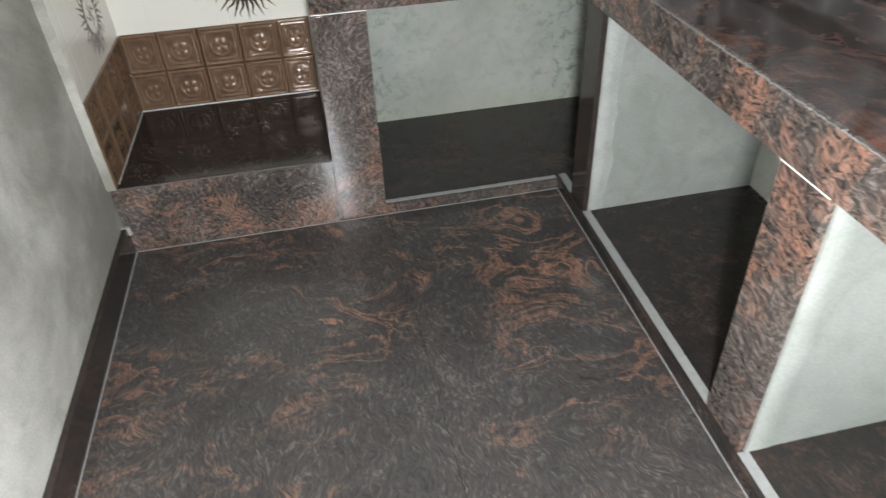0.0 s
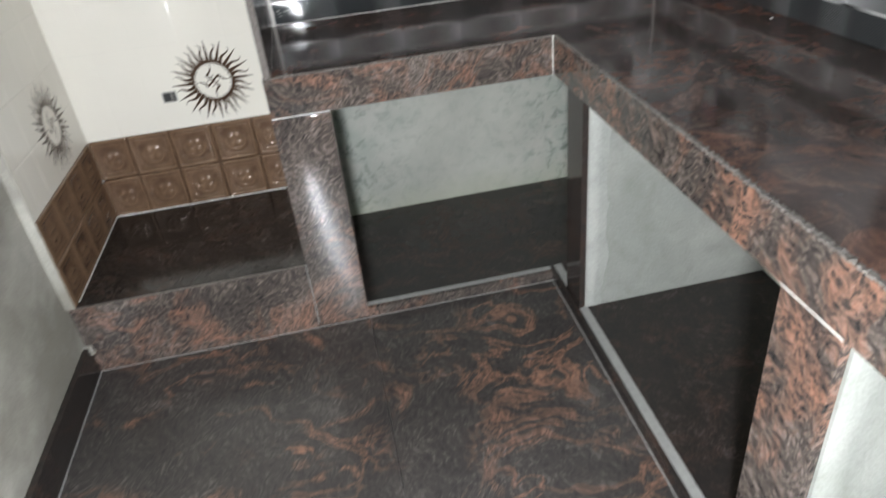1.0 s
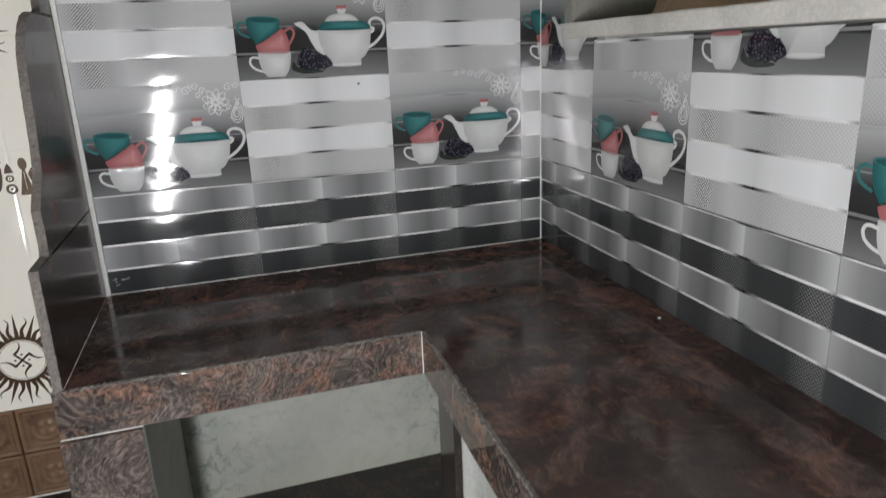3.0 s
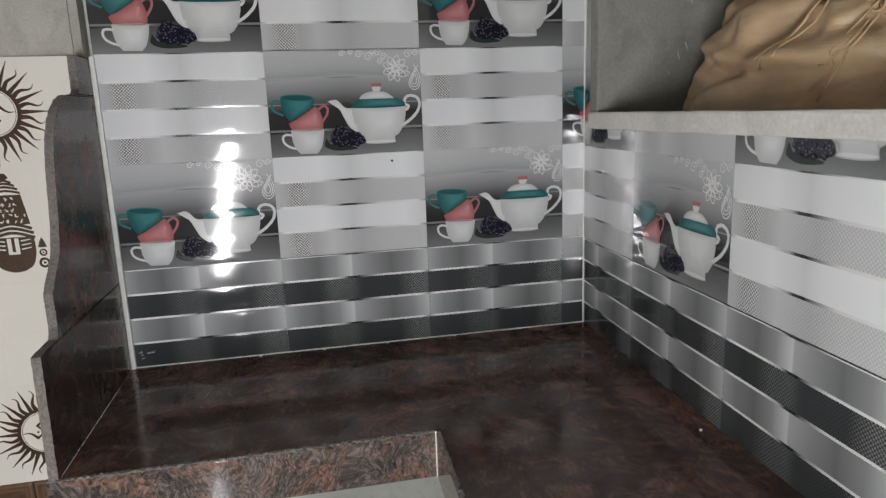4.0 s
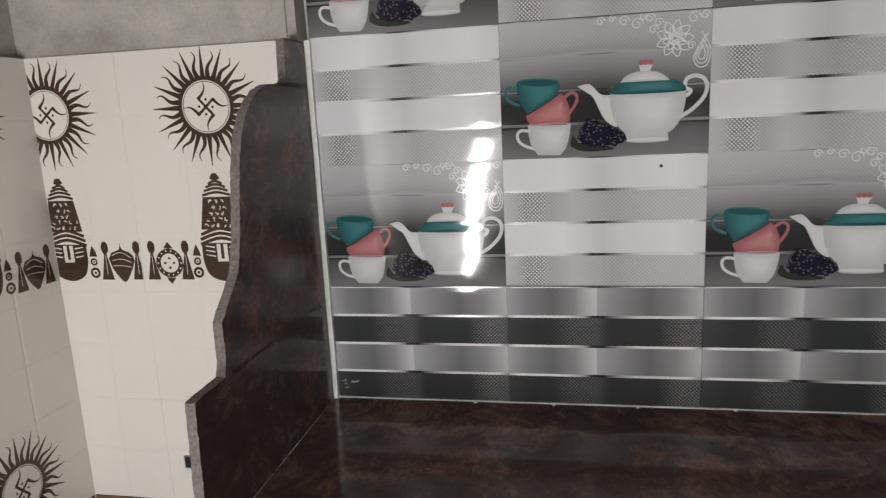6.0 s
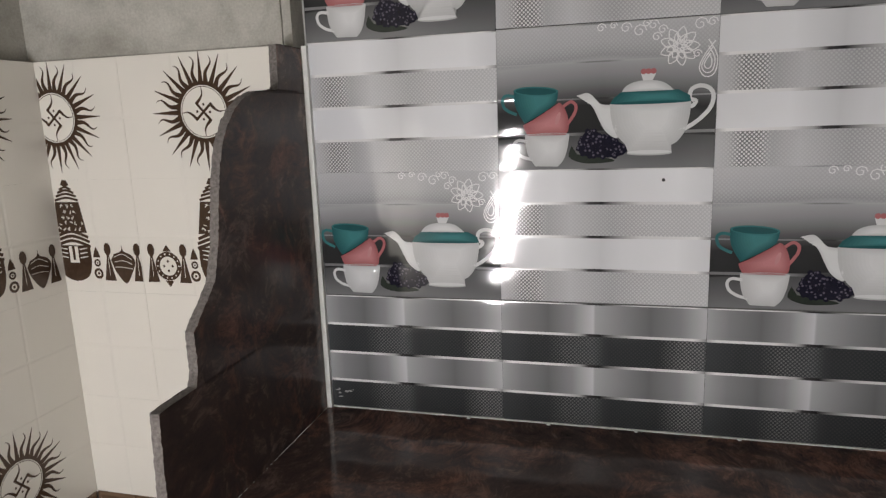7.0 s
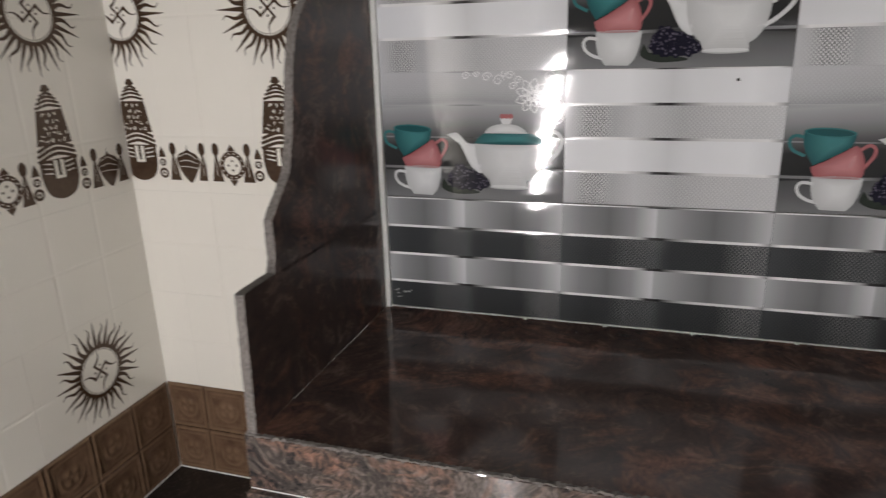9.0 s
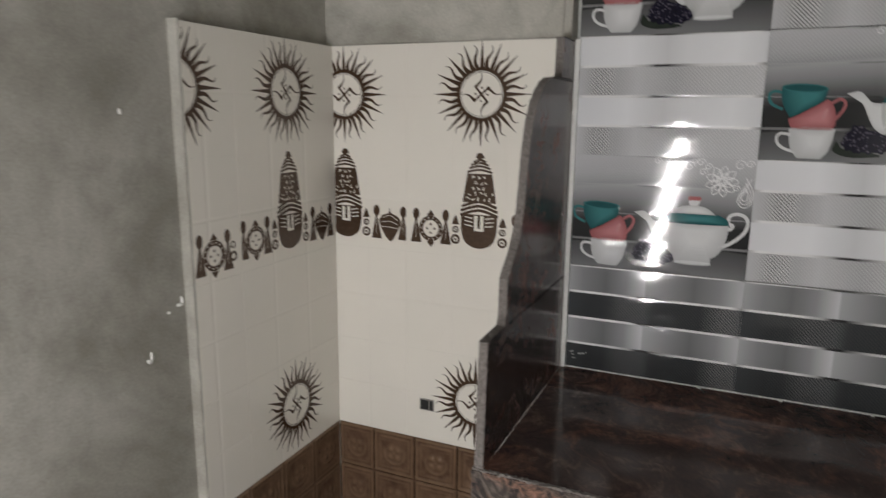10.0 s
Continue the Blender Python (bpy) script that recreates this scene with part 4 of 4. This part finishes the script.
structure("trim_north", rough_bar(0.245, EX, NY - 0.005, NY + 0.002, TOP - 0.003, TOP + 0.002, 0.0009, 0.02, 45), WHITE_CEMENT, "thin white joint between counter and tiles")
structure("trim_kitchen_corner", rough_bar(EX - 0.004, EX + 0.002, NY - 0.004, NY + 0.002, TOP, 2.28, 0.0007, 0.03, 46), WHITE_CEMENT, "white cement line in the tile corner")


def bronze_mesh():
    """Pressed square tile: raised rim, inner frame, ring and a four-petal rosette."""
    s = 0.1445
    n = 36
    bm = bmesh.new()

    def height(u, v):
        d = max(abs(u), abs(v))
        r = math.hypot(u, v)
        a = math.atan2(v, u)
        h = 0.0058 * math.exp(-((d - 0.90) / 0.055) ** 2) + 0.0036 * math.exp(-((d - 0.70) / 0.035) ** 2)
        h += 0.0036 * math.exp(-((r - 0.50) / 0.06) ** 2) * (1.0 if v < 0 else max(0.0, 1 - v * 4))
        h += 0.0052 * math.exp(-((r - 0.24) / 0.13) ** 2) * (0.25 + 0.75 * math.sin(2 * a) ** 2)
        h += 0.0036 * math.exp(-(r / 0.08) ** 2)
        h += 0.0024 * math.exp(-(((abs(u) - 0.57) / 0.07) ** 2 + ((abs(v) - 0.57) / 0.07) ** 2))
        return h if d < 0.985 else 0
    grid = [[bm.verts.new((s * i / n + 0.0003, -0.006 - height(2 * i / n - 1, 2 * j / n - 1), s * j / n)) for i in range(n + 1)] for j in range(n + 1)]
    for j in range(n):
        for i in range(n):
            bm.faces.new((grid[j][i], grid[j][i + 1], grid[j + 1][i + 1], grid[j + 1][i])).smooth = True
    c = [grid[0][0], grid[0][n], grid[n][n], grid[n][0]]
    b = [bm.verts.new((v.co.x, 0.004, v.co.z)) for v in c]
    bm.faces.new(b[::-1])
    for k in range(4):
        side = [[grid[0][i] for i in range(n + 1)], [grid[j][n] for j in range(n + 1)], [grid[n][i] for i in range(n, -1, -1)], [grid[j][0] for j in range(n, -1, -1)]][k]
        bm.faces.new(side + [b[(k + 1) % 4], b[k]])
    me = bpy.data.meshes.new("pressed_tile")
    bmesh.ops.recalc_face_normals(bm, faces=bm.faces)
    bm.to_mesh(me)
    bm.free()
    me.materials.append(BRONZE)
    return me


BM = bronze_mesh()
bw = tagged(new("dado_tiles_alcove"), "two rows of brown pressed bronze-look tiles", "", "", "structure")
bw2 = tagged(new("dado_tiles_alcove_west"), "two rows of brown pressed bronze-look tiles", "", "", "structure")
for j in range(2):
    for i in range(5):
        t = new("pressed_tile", BM)
        t.parent = bw
        x0, x1 = max(WX + 0.001, -0.4755 + 0.1425 * i), min(0.2105, -0.3338 + 0.1425 * i)
        t.matrix_basis = pose(x0, AY + 0.006, PZ + 0.0005 + 0.145 * j) @ Matrix.Diagonal(((x1 - x0) / 0.1448, 1, 1, 1))
    for i in range(4):
        t = new("pressed_tile", BM)
        t.parent = bw2
        t.matrix_basis = pose(WX - 0.006, AY - 0.003 - 0.1452 * (i + 1), PZ + 0.0005 + 0.145 * j, 0, 0, 90)

# wiring box cut into the ivory tiles
wiring = empty("socket_box", -0.15, AY, 0.643, "open metal wiring box let into the ivory tiles", "socket")
# solid black blocks stand in for the shade inside the open box
for nm, b_, m_ in (("box_rim", box(-0.172, -0.126, AY - 0.003, AY + 0.002, 0.626, 0.662, 0.001), STEEL), ("opening", box(-0.168, -0.143, AY - 0.0042, AY + 0.001, 0.6295, 0.6585), BLACK), ("opening", box(-0.139, -0.1295, AY - 0.0042, AY + 0.001, 0.6295, 0.6585), BLACK)):
    p_ = part(nm, b_, m_, wiring)
    p_.location = -wiring.location
plug = empty("wall_plug", 1.029, NY - 0.012, 1.376, "small dark nail hole plug in a white tile", "plug")
p_ = part("plug_head", rod((1.029, NY + 0.002, 1.376), (1.029, NY - 0.0045, 1.376), 0.0035), BLACK, plug)
p_.location = -plug.location

# ---- shelf with sack ----
shelf = tagged(new("wall_shelf"), "rough whitewashed concrete shelf with plastered end panel", "shelf")
SX = 1.312


def slab_edge(x0, x1, y0, y1, z0, z1, amp, seed):
    bm = box(x0, x1, y0, y1, z0, z1, 0.004)
    es = [e for e in bm.edges if abs((e.verts[0].co - e.verts[1].co).y) > (y1 - y0) * 0.8 or abs((e.verts[0].co - e.verts[1].co).z) > max(0.3, (z1 - z0) * 0.8)]
    bmesh.ops.subdivide_edges(bm, edges=es, cuts=40, use_grid_fill=True)
    for v in bm.verts:
        v.co += noise.noise_vector(v.co * 28 + Vector((seed, 0, 0))) * amp
    return bm


part("shelf_slab", box(SX + 0.012, EX + 0.012, 0.2, SHELF_Y - 0.001, SHELF_Z + 0.0005, SHELF_Z + 0.023, 0.001), RAW_SHADED, shelf, "dark raw concrete slab")
part("lip", slab_edge(SX, SX + 0.013, 0.2, SHELF_Y, SHELF_Z - 0.003, SHELF_Z + 0.028, 0.0016, 3), WASH, shelf, "rough whitewashed front lip")
part("end_panel", slab_edge(SX + 0.004, EX + 0.012, SHELF_Y - 0.034, SHELF_Y - 0.0005, SHELF_Z + 0.0235, 2.30, 0.0016, 9), RAW_SHADED, shelf, "grey plastered end panel with drips")
part("end_panel", slab_edge(SX + 0.004, EX + 0.012, 0.2, 0.235, SHELF_Z + 0.0235, 2.30, 0.0016, 19), RAW_SHADED, shelf, "grey plastered end panel with drips")
part("shelf_slab", box(SX, EX + 0.012, 0.2, SHELF_Y, 2.301, 2.34, 0.003), LIMEWASH, shelf)
rnd = random.Random(5)
for i in range(16):
    y, z, ln = SHELF_Y - 0.0345, rnd.uniform(1.56, 1.80), rnd.uniform(0.004, 0.014)
    x = rnd.uniform(SX + 0.02, EX - 0.1)
    b_ = rod((x, y, z), (x + ln * 0.35, y - 0.0005, z - ln), 0.0011, 6)
    part("plaster_drip", b_, RAW_SHADED if i % 3 else CEMENT, shelf)
part("plaster_lump", rough_bar(SX + 0.05, SX + 0.085, 2.0, 2.03, SHELF_Z - 0.008, SHELF_Z + 0.001, 0.003, 0.008, 51), LIMEWASH, shelf)


def sack(cx, cy, z0, w, d, h, seed, knots):
    """Slumped full sack lying mouth forward, gathered and tied with twine at the knots (y, z from its base)."""
    base = empty("grain_sack", cx, cy, z0, "full brown sack tied with twine on the shelf", "sack", "sacks on the shelf")
    prof = [(0.0, 1.12), (0.03, 1.12), (0.12, 1.03), (0.30, 0.87), (0.50, 0.70), (0.70, 0.55), (0.86, 0.42), (0.95, 0.24), (1.0, 0.04)]

    def surf(a, t):
        r = 0.04
        for (p, ra), (q, rb) in zip(prof, prof[1:]):
            if p <= t <= q:
                r = ra + (rb - ra) * (t - p) / (q - p)
                break
        c, s = math.cos(a), math.sin(a)
        v = Vector((math.copysign(abs(c) ** 0.75, c) * w / 2 * r, math.copysign(abs(s) ** 0.75, s) * d / 2 * r, t * h))
        e = Vector((seed * 3.1, 0, 0))
        lump = 0.008 * noise.noise(v * 9 + e) + 0.008 * noise.noise(v * 24 + e) + 0.004 * noise.noise(v * 55 + e)
        crease = -0.026 * (0.12 + 0.88 * max(0.0, -c)) * max(0.0, 0.35 - abs(noise.noise(Vector((v.x * 6, v.y * 5 + v.z * 7, v.z * 16)) + e))) / 0.35
        out = Vector((c, s, 0.25)).normalized() * (lump + crease * (0.2 + min(1.0, t * 3)))
        if c < 0.3:
            # one long sagging fold low across the front
            sag = v.z - (0.075 + 0.9 * v.y * v.y + 0.10 * v.y + 0.012 * noise.noise(v * 12 + e))
            out += Vector((-1, 0, 0)) * max(0.0, -c) * (0.016 * math.exp(-(sag / 0.016) ** 2) - 0.014 * math.exp(-((sag + 0.028) / 0.016) ** 2))
        for ky, kz in knots:
            if c < 0.2:
                gy, gz = v.y - ky, v.z - kz
                dist, phi = math.hypot(gy, gz), math.atan2(gz, gy)
                out += Vector((-1, 0, 0)) * (0.012 * math.exp(-(dist / 0.02) ** 2) - 0.010 * math.exp(-(dist / 0.05) ** 2) + 0.007 * math.exp(-dist / 0.05) * math.cos(7 * phi + seed + 2 * noise.noise(v * 20)) * min(1, dist / 0.03))
        if t < 0.02:
            out.z = 0
        v += out
        v.x = max(v.x, -w / 2 * 1.12)
        v.z = max(v.z, 0.0)
        return v

    bm = bmesh.new()
    seg, lev = 150, 70
    rows = [[bm.verts.new(surf(2 * math.pi * i / seg, j / lev)) for i in range(seg)] for j in range(lev + 1)]
    for a, b in zip(rows, rows[1:]):
        for i in range(seg):
            bm.faces.new((a[i], a[(i + 1) % seg], b[(i + 1) % seg], b[i])).smooth = True
    bm.faces.new(rows[0][::-1])
    bm.faces.new(rows[-1])
    part("sack_body", bm, SACK, base)
    rnd = random.Random(int(seed * 10))

    def front(y, z):
        best = min(((surf(math.pi + da, t) - Vector((0, y, z))).yz.length, da, t) for da in [k * 0.05 for k in range(-26, 27)] for t in [k * 0.04 for k in range(1, 24)])
        return surf(math.pi + best[1], best[2]) + Vector((-0.004, 0, 0))
    for ky, kz in knots:
        # frill of cloth that the twine gathers
        fr = bmesh.new()
        c0 = front(ky, kz)
        ring = []
        for k, (rr, ox) in enumerate(((0.007, 0.002), (0.009, -0.010), (0.015, -0.016), (0.021, -0.014))):
            ring.append([fr.verts.new((c0.x + ox + 0.005 * math.sin(q * 5 + k), c0.y + rr * math.cos(q) * (1 + 0.25 * math.sin(q * 5)), c0.z + rr * math.sin(q) * (1 + 0.25 * math.sin(q * 5 + 1)) + 0.3 * rr)) for q in (2 * math.pi * i / 40 for i in range(40))])
        for v in fr.verts:
            v.co += noise.noise_vector(v.co * 45) * 0.006
        for a, b in zip(ring, ring[1:]):
            for i in range(40):
                fr.faces.new((a[i], a[(i + 1) % 40], b[(i + 1) % 40], b[i])).smooth = True
        part("frill", fr, SACK, base)
        for k in range(3):
            b_ = bmesh.new()
            tube(b_, [Vector((c0.x - 0.010 - k * 0.003, c0.y + 0.0125 * math.cos(q), c0.z + 0.0125 * math.sin(q))) for q in (2 * math.pi * i / 16 for i in range(17))], 0.0018)
            part("twine", b_, TWINE, base)
        for k in range(3):
            b_ = bmesh.new()
            dy, ln = rnd.uniform(0.01, 0.06), rnd.uniform(0.07, 0.11)
            pts = [Vector((c0.x - 0.014, c0.y, c0.z))]
            for j in range(1, 7):
                u = j / 6
                pts.append(front(c0.y + dy * u + 0.008 * math.sin(u * 7 + k), max(0.012, c0.z - ln * u)))
            tube(b_, pts, 0.0016)
            part("twine_end", b_, TWINE, base)
    return base


def tube(bm, pts, r, n=6):
    rings = []
    for i, p in enumerate(pts):
        d = (pts[min(i + 1, len(pts) - 1)] - pts[max(i - 1, 0)]).normalized()
        q = d.to_track_quat("Z", "Y").to_matrix()
        rings.append([bm.verts.new(p + q @ Vector((r * math.cos(2 * math.pi * k / n), r * math.sin(2 * math.pi * k / n), 0))) for k in range(n)])
    for a, b in zip(rings, rings[1:]):
        for k in range(n):
            bm.faces.new((a[k], a[(k + 1) % n], b[(k + 1) % n], b[k])).smooth = True
    bm.faces.new(rings[0])
    bm.faces.new(rings[-1][::-1])


sack(1.500, 1.725, SHELF_Z + 0.023, 0.205, 0.46, 0.36, 2.0, [(-0.085, 0.165), (-0.165, 0.130)])
sack(1.482, 1.18, SHELF_Z + 0.023, 0.205, 0.46, 0.30, 7.0, [(0.02, 0.15)])


# ---- splashes and crumbs ----
def crumb(name, x, y, z, sx, sy, sz, mat, label, seed):
    bm = bmesh.new()
    bmesh.ops.create_icosphere(bm, subdivisions=2, radius=1)
    for v in bm.verts:
        k = 1 + 0.45 * noise.noise(v.co * 1.7 + Vector((seed, 0, 0)))
        v.co = Vector((v.co.x * sx * k, v.co.y * sy * k, v.co.z * sz * k))
    ob = obj(name, bm, mat, None, "", True)
    ob.location = (x, y, z)
    return tagged(ob, label, "debris", "cement crumbs")


for k, (x, y, z) in enumerate(((0.985, NY - 0.011, TOP + 0.002), (1.20, NY - 0.011, TOP + 0.002), (0.79, NY - 0.012, TOP + 0.0015), (1.576, 2.069, TOP + 0.0015), (0.60, NY - 0.012, TOP + 0.0015))):
    crumb("cement_crumb", x, y, z, 0.0045, 0.003, 0.002, WHITE_CEMENT, "small white cement crumb on the counter", k)
for k, (y, z, a, b) in enumerate(SPLASH):
    crumb("plaster_splash", PLX + 0.001, y, z, 0.003, a, b, WHITE_CEMENT, "white cement splash on the grey plaster", k + 20)
for k in range(9):
    r_ = random.Random(k)
    crumb("cement_smear", 0.275 + r_.uniform(-0.02, 0.03), NY - 0.0008 - 0.0004, TOP + 0.036 + r_.uniform(-0.012, 0.012), r_.uniform(0.002, 0.007), 0.0006, r_.uniform(0.001, 0.003), CEMENT, "thin cement smear on a dark tile", k + 40)

# ---- hand-held tube lamp behind the viewer, known from reflections, fixed on an added stand ----
ta, tb = Vector(TUBE_A), Vector(TUBE_B)
lamp = empty("work_lamp", ta.x, ta.y, 0.0, "slim upright tube work lamp on a floor stand", "lamp")
back = Vector((0, -0.035, 0))


def lamp_part(nm, bm, mat):
    p = part(nm, bm, mat, lamp)
    p.location = -lamp.location


lamp_part("glowing_tube", rod(ta, tb, TUBE_R, 14), TUBE)
lamp_part("batten", rod(ta + back, tb + back, 0.014, 8), LAMP_WHITE)
for end in (ta, tb):
    lamp_part("tube_holder", rod(end, end + back, 0.012, 8), LAMP_WHITE)
lamp_part("stand_pole", rod((ta.x - 0.0138 * 3, ta.y - 0.035, 0.012), ta + back, 0.009, 8), LAMP_WHITE)
lamp_part("base_plate", box(ta.x - 0.14, ta.x + 0.06, ta.y - 0.14, ta.y + 0.06, 0.0, 0.012, 0.002), LAMP_WHITE)
